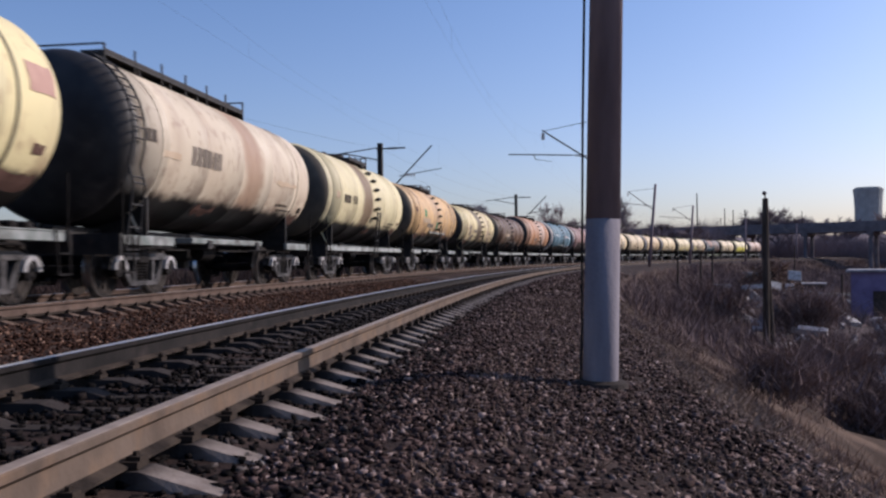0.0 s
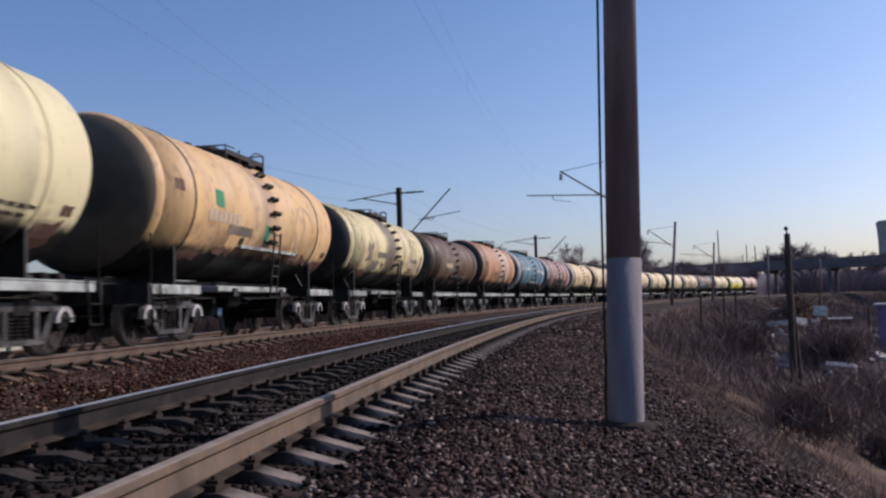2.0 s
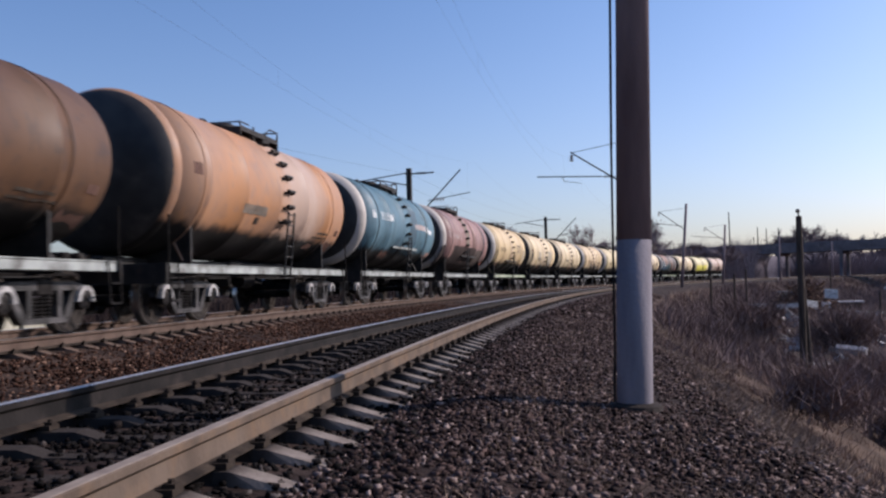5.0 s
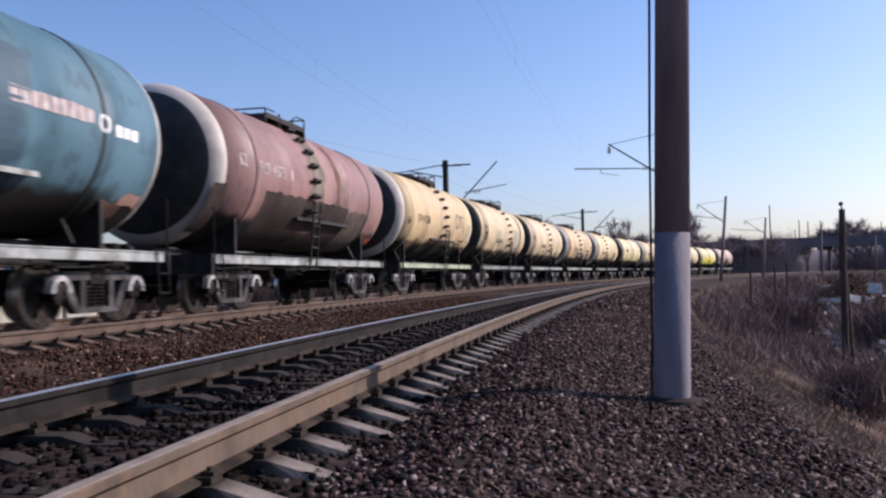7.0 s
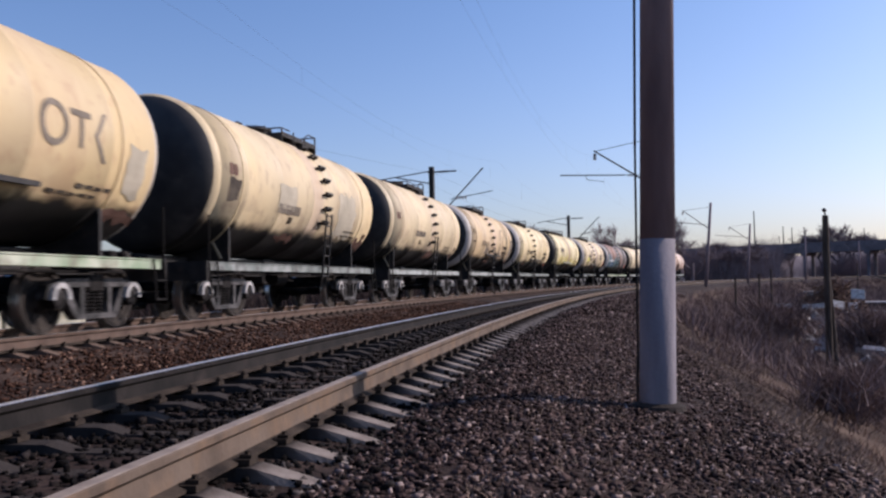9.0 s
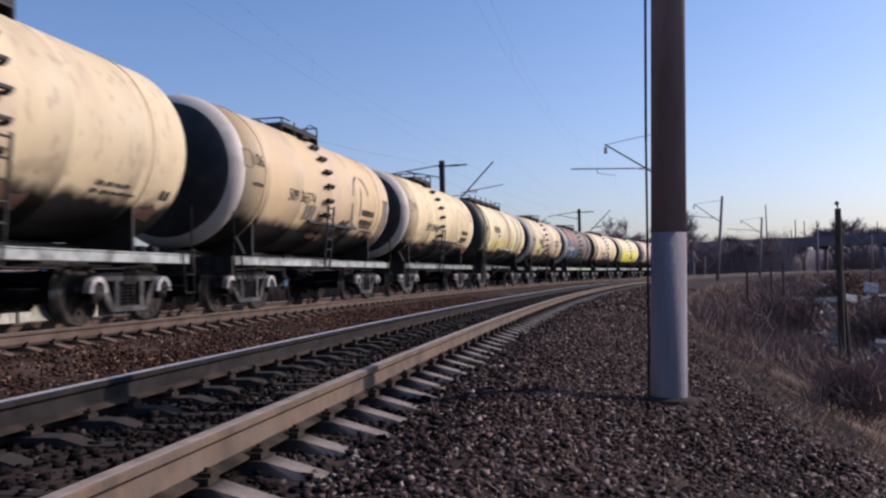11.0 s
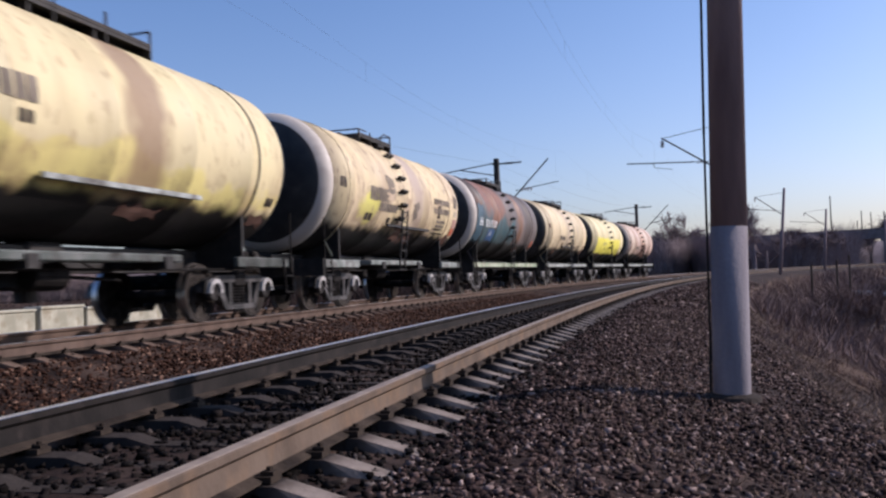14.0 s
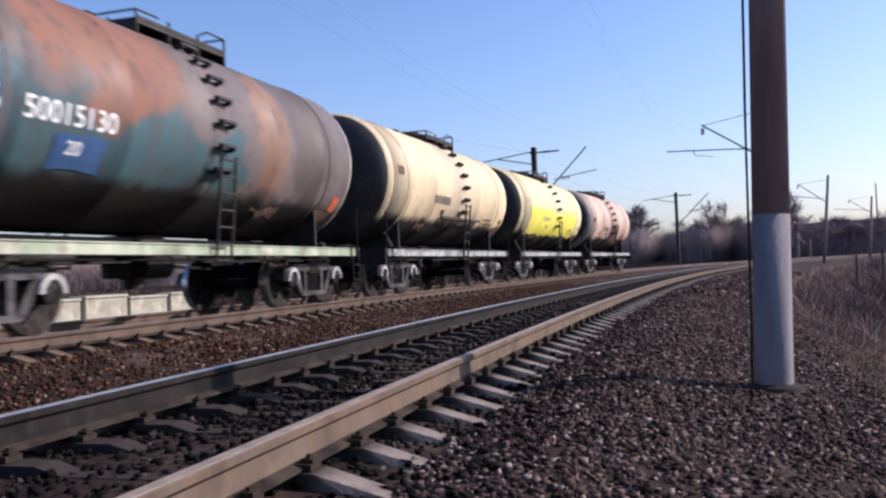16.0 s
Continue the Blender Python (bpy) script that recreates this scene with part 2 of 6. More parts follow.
# ---- ground ----
def ground_z(u, s=0.0):
    """Height across the line; u is the distance to the left of the near rail."""
    us = (-700, -60, -26, -11.5, -7.5, -5.0, -4.2, -3.55, -3.1, -2.2, -1.75, -1.3, -0.95, -0.68, -0.5, 0.0, 2.15, 2.3, 2.7, 3.6, 4.5, 5.0, 5.6, 7.9, 8.6, 9.4, 11, 16, 60, 700)
    zs = (-5.5, -5.2, -4.6, -3.9, -2.75, -1.6, -1.12, -0.70, -0.53, -0.42, -0.36, -0.285, -0.262, -0.29, -0.29, -0.25, -0.245, -0.21, -0.27, -0.36, -0.30, -0.2, -0.15, -0.13, -0.2, -0.42, -0.7, -0.9, -1.5, -1.5)
    return np.interp(u, us, zs)


def build_ground():
    us = np.concatenate([-np.geomspace(1500, 12, 34), np.arange(-11.5, -4.2, 0.5), np.arange(-4, 10, 0.25), np.geomspace(10, 1500, 26)])
    ss = np.concatenate([-np.geomspace(400, 7, 20), np.arange(-6, 30, 0.5), np.geomspace(30, 410, 70)])
    U, S = np.meshgrid(us, ss)
    # distant lateral rows are laid out flat, not round the curve
    X, Y = along_np(S, np.clip(U, -140, 160))
    far_r, far_l = np.minimum(U + 140, 0), np.maximum(U - 160, 0)
    X, Y = X - far_r - far_l, Y + 0 * X
    Z = ground_z(U)
    rough = np.array([noise.fractal((x * 0.35, y * 0.35, 0.3), 0.8, 2.0, 4) for x, y in zip(X.ravel(), Y.ravel())]).reshape(X.shape)
    amp = np.interp(U, (-40, -9, -4, -3.3, 9, 14, 60), (0.8, 0.5, 0.16, 0.02, 0.02, 0.2, 0.6))
    Z = Z + rough * amp * np.interp(np.abs(U), (0, 200, 400), (1, 1, 0))
    n, k = U.shape
    me = bpy.data.meshes.new("ground")
    verts = np.stack([X, Y, Z], -1).reshape(-1, 3)
    idx = np.arange(n * k).reshape(n, k)
    faces = np.stack([idx[:-1, :-1], idx[:-1, 1:], idx[1:, 1:], idx[1:, :-1]], -1).reshape(-1, 4)[:, ::-1]
    me.from_pydata(verts.tolist(), [], faces.tolist())
    me.materials.append(M_EARTH)
    me.materials.append(M_BANK)
    me.materials.append(M_FIELD)
    uc = ((U[:-1, :-1] + U[1:, 1:]) / 2).ravel()
    edge = np.random.RandomState(3).normal(0, 0.07, len(uc))
    me.polygons.foreach_set("material_index", (uc + edge < -3.7).astype(int) + ((uc < -13) | (uc > 10)).astype(int))
    me.polygons.foreach_set("use_smooth", [True] * len(me.polygons))
    return tagged(new("ground", me), "dark stony railway formation falling to scrubby dry low ground", "ground", kind="structure")


build_ground()


# ---- track ----
def build_rail(off, z, name, side):
    """A rail of flat-bottomed section, its worn running surface a part of its own."""
    sec = [(-0.066, -0.18), (-0.066, -0.168), (-0.012, -0.15), (-0.009, -0.06), (-0.036, -0.038), (-0.0375, -0.008), (-0.03, -0.001),
           (0.03, -0.001), (0.0375, -0.008), (0.036, -0.038), (0.009, -0.06), (0.012, -0.15), (0.066, -0.168), (0.066, -0.18)]
    ss = np.concatenate([np.arange(-60, -4, 4.0), np.arange(-4, 60, 1.0), np.arange(60, 340, 3.0)])
    rail = bmesh.new()
    top = bmesh.new()
    for bm, sc in ((rail, sec), (top, [(-0.034, -0.001), (-0.028, 0.0018), (0.028, 0.0018), (0.034, -0.001)])):
        rows = [[bm.verts.new(along(s, off + d, z + h)) for d, h in sc] for s in ss]
        for a, b in zip(rows, rows[1:]):
            for i in range(len(sc) - 1):
                bm.faces.new((a[i], a[i + 1], b[i + 1], b[i]))
        bmesh.ops.recalc_face_normals(bm, faces=bm.faces[:])
    ob = part(name, rail, side)
    ob.data.materials.append(M_FOOT)
    for f in ob.data.polygons:
        if f.center.z < z - 0.145:
            f.material_index = 1
    part("running_surface", top, M_RAIL_DULL if off == 0.0 else M_RAIL_TOP, ob, "polished steel running surface")
    return tagged(ob, "long curved steel rail with dusty tan rusted sides", "rail", "rails of the two tracks")


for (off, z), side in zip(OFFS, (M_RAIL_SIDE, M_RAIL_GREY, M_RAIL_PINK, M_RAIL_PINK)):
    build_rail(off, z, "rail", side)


def sleeper_mesh():
    bm = bmesh.new()
    # half-length, half-width at the top and bottom, height of the top
    prof = [(-1.37, 0.062, -0.135), (-1.32, 0.072, -0.112), (-0.93, 0.08, -0.004), (-0.5, 0.08, -0.005), (-0.35, 0.072, -0.05), (0.35, 0.072, -0.05), (0.5, 0.08, -0.005), (0.93, 0.08, -0.004), (1.32, 0.072, -0.112), (1.37, 0.062, -0.135)]
    rows = []
    for y, w, zt in prof:
        rows.append([bm.verts.new((-w - 0.05, y, -0.2)), bm.verts.new((-w, y, zt)), bm.verts.new((w, y, zt)), bm.verts.new((w + 0.05, y, -0.2))])
    for a, b in zip(rows, rows[1:]):
        for i in range(3):
            bm.faces.new((a[i], a[i + 1], b[i + 1], b[i]))
    bm.faces.new(rows[0])
    bm.faces.new(rows[-1])
    bmesh.ops.recalc_face_normals(bm, faces=bm.faces[:])
    return mesh_from("sleeper", bm)


def fastening_mesh():
    bm = bmesh.new()
    for y0 in (-0.797, 0.798):
        for sg in (-1, 1):
            box(bm, -0.055, 0.055, y0 + sg * 0.07 - 0.045, y0 + sg * 0.07 + 0.045, 0.0, 0.03)
            tube(bm, (0, y0 + sg * 0.085, 0.0), (0, y0 + sg * 0.085, 0.065), 0.016, 6)
            box(bm, -0.03, 0.03, y0 + sg * 0.085 - 0.03, y0 + sg * 0.085 + 0.03, 0.028, 0.048)
    return mesh_from("rail_fastening", bm)



# ---- tank wagons ----
TANK_R, TANK_Z, HALF, DISH = 1.5, 2.75, 5.4, 0.5


def tank_paint(name, base, second, stain, amount=0.5, patch=None, band=None, seed=0.0):
    """Weathered enamel: two tones, runs of dirt down the shell, chips, an oily band below the hatch and optional large patches."""
    m = bpy.data.materials.new(name)
    m.use_nodes = True
    nt = m.node_tree
    N, L = nt.nodes, nt.links
    b = N["Principled BSDF"]
    b.inputs["Specular IOR Level"].default_value = 0.3
    tc = N.new("ShaderNodeTexCoord")

    def noise_ramp(scale, vec_scale, lo, hi, detail=6.0, shift=0.0):
        mp = N.new("ShaderNodeMapping")
        mp.inputs["Scale"].default_value = vec_scale
        mp.inputs["Location"].default_value = (seed * 7.3 + shift, seed * 3.1, shift)
        L.new(tc.outputs["Object"], mp.inputs[0])
        n = N.new("ShaderNodeTexNoise")
        n.inputs["Scale"].default_value, n.inputs["Detail"].default_value = scale, detail
        L.new(mp.outputs[0], n.inputs["Vector"])
        mr = N.new("ShaderNodeMapRange")
        mr.inputs[1].default_value, mr.inputs[2].default_value = lo, hi
        mr.interpolation_type = "SMOOTHSTEP"
        L.new(n.outputs[0], mr.inputs[0])
        return mr.outputs[0]

    def mix(fac, a, colour):
        mx = N.new("ShaderNodeMix")
        mx.data_type = "RGBA"
        L.new(fac, mx.inputs[0])
        if isinstance(a, tuple):
            mx.inputs[6].default_value = (*a, 1)
        else:
            L.new(a, mx.inputs[6])
        mx.inputs[7].default_value = (*colour, 1)
        return mx.outputs[2]

    def times(a, b_):
        q = N.new("ShaderNodeMath")
        q.operation = "MULTIPLY"
        L.new(a, q.inputs[0])
        if isinstance(b_, float):
            q.inputs[1].default_value = b_
        else:
            L.new(b_, q.inputs[1])
        return q.outputs[0]

    col = mix(noise_ramp(0.5, (1, 1, 1), 0.35, 0.65), base, second)
    sxyz = N.new("ShaderNodeSeparateXYZ")
    L.new(tc.outputs["Object"], sxyz.inputs[0])

    def calc(op, a, b_, c_=None):
        q = N.new("ShaderNodeMath")
        q.operation = op
        for k, v in enumerate((a, b_, c_)):
            if v is None:
                continue
            if isinstance(v, float):
                q.inputs[k].default_value = v
            else:
                L.new(v, q.inputs[k])
        return q.outputs[0]

    for i, (c, cx, cz, rx, rz) in enumerate(patch or ()):
        # a soft, ragged oval of another paint
        ex = calc("DIVIDE", calc("SUBTRACT", sxyz.outputs[0], cx), rx)
        ez = calc("DIVIDE", calc("SUBTRACT", sxyz.outputs[2], cz), rz)
        rad = calc("SQRT", calc("ADD", calc("MULTIPLY", ex, ex), calc("MULTIPLY", ez, ez)), 0.0)
        rag = noise_ramp(1.1, (1, 1, 1), 0.2, 0.8, 8.0, 5.0 + 9.0 * i)
        edge = calc("MULTIPLY_ADD", rag, 1.1, calc("MULTIPLY", rad, -1.0))
        mr = N.new("ShaderNodeMapRange")
        mr.inputs[1].default_value, mr.inputs[2].default_value = -0.62, -0.30
        mr.interpolation_type = "SMOOTHSTEP"
        L.new(edge, mr.inputs[0])
        col = mix(mr.outputs[0], col, c)
    col = mix(times(noise_ramp(2.0, (0.8, 0.25, 0.2), 0.46, 0.68, 8.0, 2.0), amount * 0.7), col, stain)
    col = mix(times(noise_ramp(6.0, (1, 1, 0.5), 0.56, 0.64, 10.0, 4.0), amount), col, stain)
    if band:
        colour, centre, width, power = band
        sp = N.new("ShaderNodeSeparateXYZ")
        L.new(tc.outputs["Object"], sp.inputs[0])
        wob = N.new("ShaderNodeTexNoise")
        wob.inputs["Scale"].default_value = 1.3
        L.new(tc.outputs["Object"], wob.inputs["Vector"])
        ad = N.new("ShaderNodeMath")
        ad.operation = "MULTIPLY_ADD"
        ad.inputs[1].default_value, ad.inputs[2].default_value = 0.8, -0.4 - centre
        L.new(wob.outputs[0], ad.inputs[0])
        sm = N.new("ShaderNodeMath")
        L.new(sp.outputs[0], sm.inputs[0])
        L.new(ad.outputs[0], sm.inputs[1])
        ab = N.new("ShaderNodeMath")
        ab.operation = "ABSOLUTE"
        L.new(sm.outputs[0], ab.inputs[0])
        mr = N.new("ShaderNodeMapRange")
        mr.inputs[1].default_value, mr.inputs[2].default_value = width, width * 0.45
        L.new(ab.outputs[0], mr.inputs[0])
        col = mix(times(mr.outputs[0], power), col, colour)
    # splashed dirt and rust along the lower flank
    mz = N.new("ShaderNodeMapRange")
    mz.inputs[1].default_value, mz.inputs[2].default_value = -0.25, -1.0
    L.new(sxyz.outputs[2], mz.inputs[0])
    col = mix(times(times(noise_ramp(1.5, (1, 1, 1.3), 0.48, 0.6, 9.0, 7.0), mz.outputs[0]), 0.75), col, tuple(v * 0.8 for v in stain))
    # shade of the underside painted near-black, with a ragged upper edge
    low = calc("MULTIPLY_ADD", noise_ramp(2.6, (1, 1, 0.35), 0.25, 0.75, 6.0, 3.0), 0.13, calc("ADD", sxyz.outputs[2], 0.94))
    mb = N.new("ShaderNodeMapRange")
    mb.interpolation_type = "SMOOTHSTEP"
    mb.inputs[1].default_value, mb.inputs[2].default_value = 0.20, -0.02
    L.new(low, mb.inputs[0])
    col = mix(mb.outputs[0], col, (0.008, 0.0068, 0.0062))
    L.new(col, b.inputs["Base Color"])
    bp = N.new("ShaderNodeBump")
    bp.inputs["Strength"].default_value, bp.inputs["Distance"].default_value = 0.35, 0.02
    nb = N.new("ShaderNodeTexNoise")
    nb.inputs["Scale"].default_value, nb.inputs["Detail"].default_value = 1.8, 3.0
    L.new(tc.outputs["Object"], nb.inputs["Vector"])
    L.new(nb.outputs[0], bp.inputs["Height"])
    L.new(bp.outputs[0], b.inputs["Normal"])
    rr = N.new("ShaderNodeMapRange")
    rr.inputs[3].default_value, rr.inputs[4].default_value = 0.42, 0.75
    L.new(nb.outputs[0], rr.inputs[0])
    L.new(rr.outputs[0], b.inputs["Roughness"])
    return m


def shell_mesh():
    """The barrel, with its slightly proud end courses and weld seams; centred on its axis."""
    bm = bmesh.new()
    prof = []
    for x in (-HALF + DISH, -3.7, -1.9, 0.0, 1.9, 3.7, HALF - DISH):
        if abs(x) < 4.5:
            prof += [(x - 0.02, TANK_R), (x - 0.012, TANK_R + 0.006), (x + 0.012, TANK_R + 0.006), (x + 0.02, TANK_R)]
        else:
            prof.append((x, TANK_R))
    lathe(bm, prof, 72)
    return mesh_from("barrel", bm, True)


def head_mesh(sg):
    """A dished end: rim, knuckle and dish take a slot each."""
    bm = bmesh.new()
    prof = [(sg * (HALF - DISH - 0.15), TANK_R - 0.02)]
    for i in range(19):
        a = math.pi / 2 * i / 18
        prof.append((sg * (HALF - DISH + DISH * math.sin(a)), max(0.02, (TANK_R - 0.001) * math.cos(a) ** 0.74)))
    prof[1] = (sg * (HALF - DISH), TANK_R - 0.001)
    lathe(bm, prof, 64)
    me = mesh_from("end_head", bm, True)
    for _ in range(3):
        me.materials.append(M_BLACK)
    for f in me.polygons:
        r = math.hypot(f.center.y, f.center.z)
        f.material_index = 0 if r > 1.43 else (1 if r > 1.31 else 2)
    return me


def strap_mesh(x):
    bm = bmesh.new()
    seg = 40
    rows = []
    for i in range(seg + 1):
        a = radians(-58 + 296 * i / seg)
        row = []
        for dx, dr in ((-0.026, 0.002), (-0.026, 0.016), (0.026, 0.016), (0.026, 0.002)):
            r = TANK_R + dr
            row.append(bm.verts.new((x + dx, r * math.cos(a), TANK_Z + r * math.sin(a))))
        rows.append(row)
    for a, b in zip(rows, rows[1:]):
        for i in range(3):
            bm.faces.new((a[i], a[i + 1], b[i + 1], b[i]))
    for sg in (-1, 1):
        tube(bm, (x, sg * 0.82, 1.5), (x, sg * 1.0, 1.15), 0.025, 6)
    bmesh.ops.recalc_face_normals(bm, faces=bm.faces[:])
    return mesh_from("tank_strap", bm)


def side_frame_mesh(sg):
    """Cast bogie side frame with its arches over the axle boxes and the window for the springs."""
    bm = bmesh.new()
    y = sg * 1.018
    y0, y1 = y - 0.07, y + 0.07
    # split into bars so that the spring window stays open
    quads = [[(-1.2, 0.50), (-1.14, 0.72), (-1.02, 0.74), (-1.06, 0.50)], [(-1.14, 0.72), (-0.7, 0.82), (-0.7, 0.66), (-1.04, 0.60)],
             [(-0.7, 0.82), (0.7, 0.82), (0.7, 0.68), (-0.7, 0.68)], [(0.7, 0.82), (1.14, 0.72), (1.04, 0.60), (0.7, 0.66)],
             [(1.14, 0.72), (1.2, 0.50), (1.06, 0.50), (1.02, 0.74)], [(-0.82, 0.66), (-0.66, 0.66), (-0.40, 0.20), (-0.58, 0.24)],
             [(0.66, 0.66), (0.82, 0.66), (0.58, 0.24), (0.40, 0.20)], [(-0.58, 0.25), (0.58, 0.25), (0.5, 0.16), (-0.5, 0.16)],
             [(-0.40, 0.70), (-0.30, 0.70), (-0.30, 0.24), (-0.40, 0.24)], [(0.30, 0.70), (0.40, 0.70), (0.40, 0.24), (0.30, 0.24)]]
    for q in quads:
        a = [bm.verts.new((px, y0, pz)) for px, pz in q]
        b = [bm.verts.new((px, y1, pz)) for px, pz in q]
        bm.faces.new(a)
        bm.faces.new(b[::-1])
        for v in a + b:
            v.co.z = 0.04 + v.co.z * 0.88
        for i in range(len(q)):
            j = (i + 1) % len(q)
            bm.faces.new((a[i], b[i], b[j], a[j]))
    bmesh.ops.recalc_face_normals(bm, faces=bm.faces[:])
    return mesh_from("side_frame", bm)


def spring_mesh(sg, px):
    """A coil spring as a ridged turned body."""
    bm = bmesh.new()
    prof = []
    for k in range(6):
        z = 0.25 + 0.052 * k
        prof += [(z, 0.05), (z + 0.012, 0.075), (z + 0.032, 0.075), (z + 0.044, 0.05)]
    lathe(bm, prof, 10, "Z")
    bmesh.ops.translate(bm, verts=bm.verts[:], vec=(px, sg * 1.0, 0))
    return mesh_from("spring", bm)


def adapter_mesh(sg, x):
    """Axle-box arch: a thin cast crown over the round end cap of the axle."""
    bm = bmesh.new()
    y = sg * 1.03
    prev = None
    for i in range(9):
        a = math.pi * i / 8
        row = [bm.verts.new((x + r * math.cos(a), y + sg * dy, 0.47 + r * math.sin(a) * 1.1)) for r, dy in ((0.15, 0.02), (0.15, 0.13), (0.215, 0.13), (0.215, 0.02))]
        if prev:
            for k in range(4):
                bm.faces.new((prev[k], prev[(k + 1) % 4], row[(k + 1) % 4], row[k]))
        prev = row
    bmesh.ops.recalc_face_normals(bm, faces=bm.faces[:])
    return mesh_from("axle_box", bm)


def wheel_mesh(sg):
    bm = bmesh.new()
    y = sg * 0.79
    prof = [(y - sg * 0.09, 0.10), (y - sg * 0.09, 0.15), (y - sg * 0.02, 0.2), (y - sg * 0.01, 0.37), (y - sg * 0.065, 0.40), (y - sg * 0.065, 0.50), (y - sg * 0.035, 0.503), (y - sg * 0.03, 0.475),
            (y + sg * 0.065, 0.472), (y + sg * 0.065, 0.40), (y + sg * 0.03, 0.37), (y + sg * 0.015, 0.2), (y + sg * 0.09, 0.15), (y + sg * 0.09, 0.10)]
    lathe(bm, prof, 36, "Y")
    # four lightening bosses, so that the turning shows
    for i in range(4):
        a = math.pi / 2 * i
        tube(bm, (0.29 * math.cos(a), y + sg * 0.015, 0.29 * math.sin(a)), (0.29 * math.cos(a), y + sg * 0.05, 0.29 * math.sin(a)), 0.035, 8)
    me = mesh_from("wheel", bm)
    me.materials.append(M_WHEEL)
    me.materials.append(M_TREAD)
    for f in me.polygons:
        r = math.hypot(f.center.x, f.center.z)
        if r > 0.44 and abs(f.normal.y) < 0.5:
            f.material_index = 1
    return me


def axle_mesh():
    bm = bmesh.new()
    tube(bm, (0, -1.09, 0), (0, 1.09, 0), 0.08, 12)
    for sg in (-1, 1):
        tube(bm, (0, sg * 0.95, 0), (0, sg * 1.12, 0), 0.13, 14)
        for i in range(4):
            a = math.pi / 2 * i + 0.4
            tube(bm, (0.085 * math.cos(a), sg * 1.12, 0.085 * math.sin(a)), (0.085 * math.cos(a), sg * 1.135, 0.085 * math.sin(a)), 0.018, 6)
    return mesh_from("axle", bm)


def platform_parts(root, long_walk):
    """Hatch, walkway and railings on the crown."""
    top = TANK_Z + TANK_R
    bm = bmesh.new()
    lathe(bm, [(top - 0.06, 0.36), (top + 0.10, 0.36), (top + 0.10, 0.42), (top + 0.14, 0.42), (top + 0.20, 0.30), (top + 0.22, 0.05)], 24, "Z")
    for i in range(6):
        a = math.pi / 3 * i
        tube(bm, (0.4 * math.cos(a), 0.4 * math.sin(a), top + 0.06), (0.4 * math.cos(a), 0.4 * math.sin(a), top + 0.2), 0.02, 6)
    part("hatch", bm, M_STEEL, root, "black domed filling hatch")
    x0, x1 = (-4.6, 1.9) if long_walk else (-0.55, 1.75)
    for sg in (-1, 1):
        bm = bmesh.new()
        yc = sg * 0.52
        box(bm, x0, x1, yc - 0.22, yc + 0.22, top + 0.0, top + 0.035)
        k = 5 if long_walk else 3
        for i in range(k + 1):
            px = x0 + (x1 - x0) * i / k
            box(bm, px - 0.02, px + 0.02, yc - 0.2, yc + 0.2, top - 0.2, top + 0.002)
        box(bm, x0, x1, yc + sg * 0.22 - 0.01, yc + sg * 0.22 + 0.01, top - 0.05, top + 0.06)
        part("walkway", bm, M_STEEL, root, "dark steel walkway plates")
        k = 6 if long_walk else 3
        yo = sg * 0.74
        bm = bmesh.new()
        for i in range(k + 1):
            px = x0 + (x1 - x0) * i / k
            tube(bm, (px, yo, top - 0.22), (px, yo, top + (0.25 if i == k or (long_walk and i) else 0.14)), 0.022, 6)
        tube(bm, (x0, yo, top + 0.015), (x1, yo, top + 0.015), 0.02, 6)
        if not long_walk:
            sweep(bm, [(x1 - 0.75, yo, top + 0.14), (x1 - 0.5, yo, top + 0.25), (x1, yo, top + 0.25)], 0.018, 6)
            sweep(bm, [(x0 + 0.5, yo, top + 0.14), (x0, yo, top + 0.14)], 0.018, 6)
        part("railing", bm, M_STEEL, root)
    for px in (x0, x1):
        bm = bmesh.new()
        zr = top + (0.25 if px == x1 else 0.14)
        tube(bm, (px, -0.74, zr), (px, 0.74, zr), 0.018, 6)
        part("end_rail", bm, M_STEEL, root)
    for px, py, r, hh in ((-0.75, 0.1, 0.09, 0.22), (0.62, -0.12, 0.07, 0.18), (-1.6, 0.0, 0.06, 0.12)):
        bm = bmesh.new()
        lathe(bm, [(top - 0.03, r), (top + hh * 0.6, r), (top + hh * 0.6, r * 1.4), (top + hh * 0.8, r * 1.4), (top + hh, r * 0.4)], 12, "Z")
        bmesh.ops.translate(bm, verts=bm.verts[:], vec=(px, py, 0))
        part("valve", bm, M_STEEL, root)


RUNG = []


def rung_mesh():
    """A step tread on two short brackets."""
    bm = bmesh.new()
    box(bm, -0.2, 0.2, -0.045, 0.035, -0.012, 0.03)
    for dx in (-0.18, 0.14):
        box(bm, dx, dx + 0.04, 0.0, 0.13, -0.07, -0.01)
        box(bm, dx, dx + 0.04, -0.04, 0.0, -0.05, -0.008)
    return mesh_from("rung", bm)


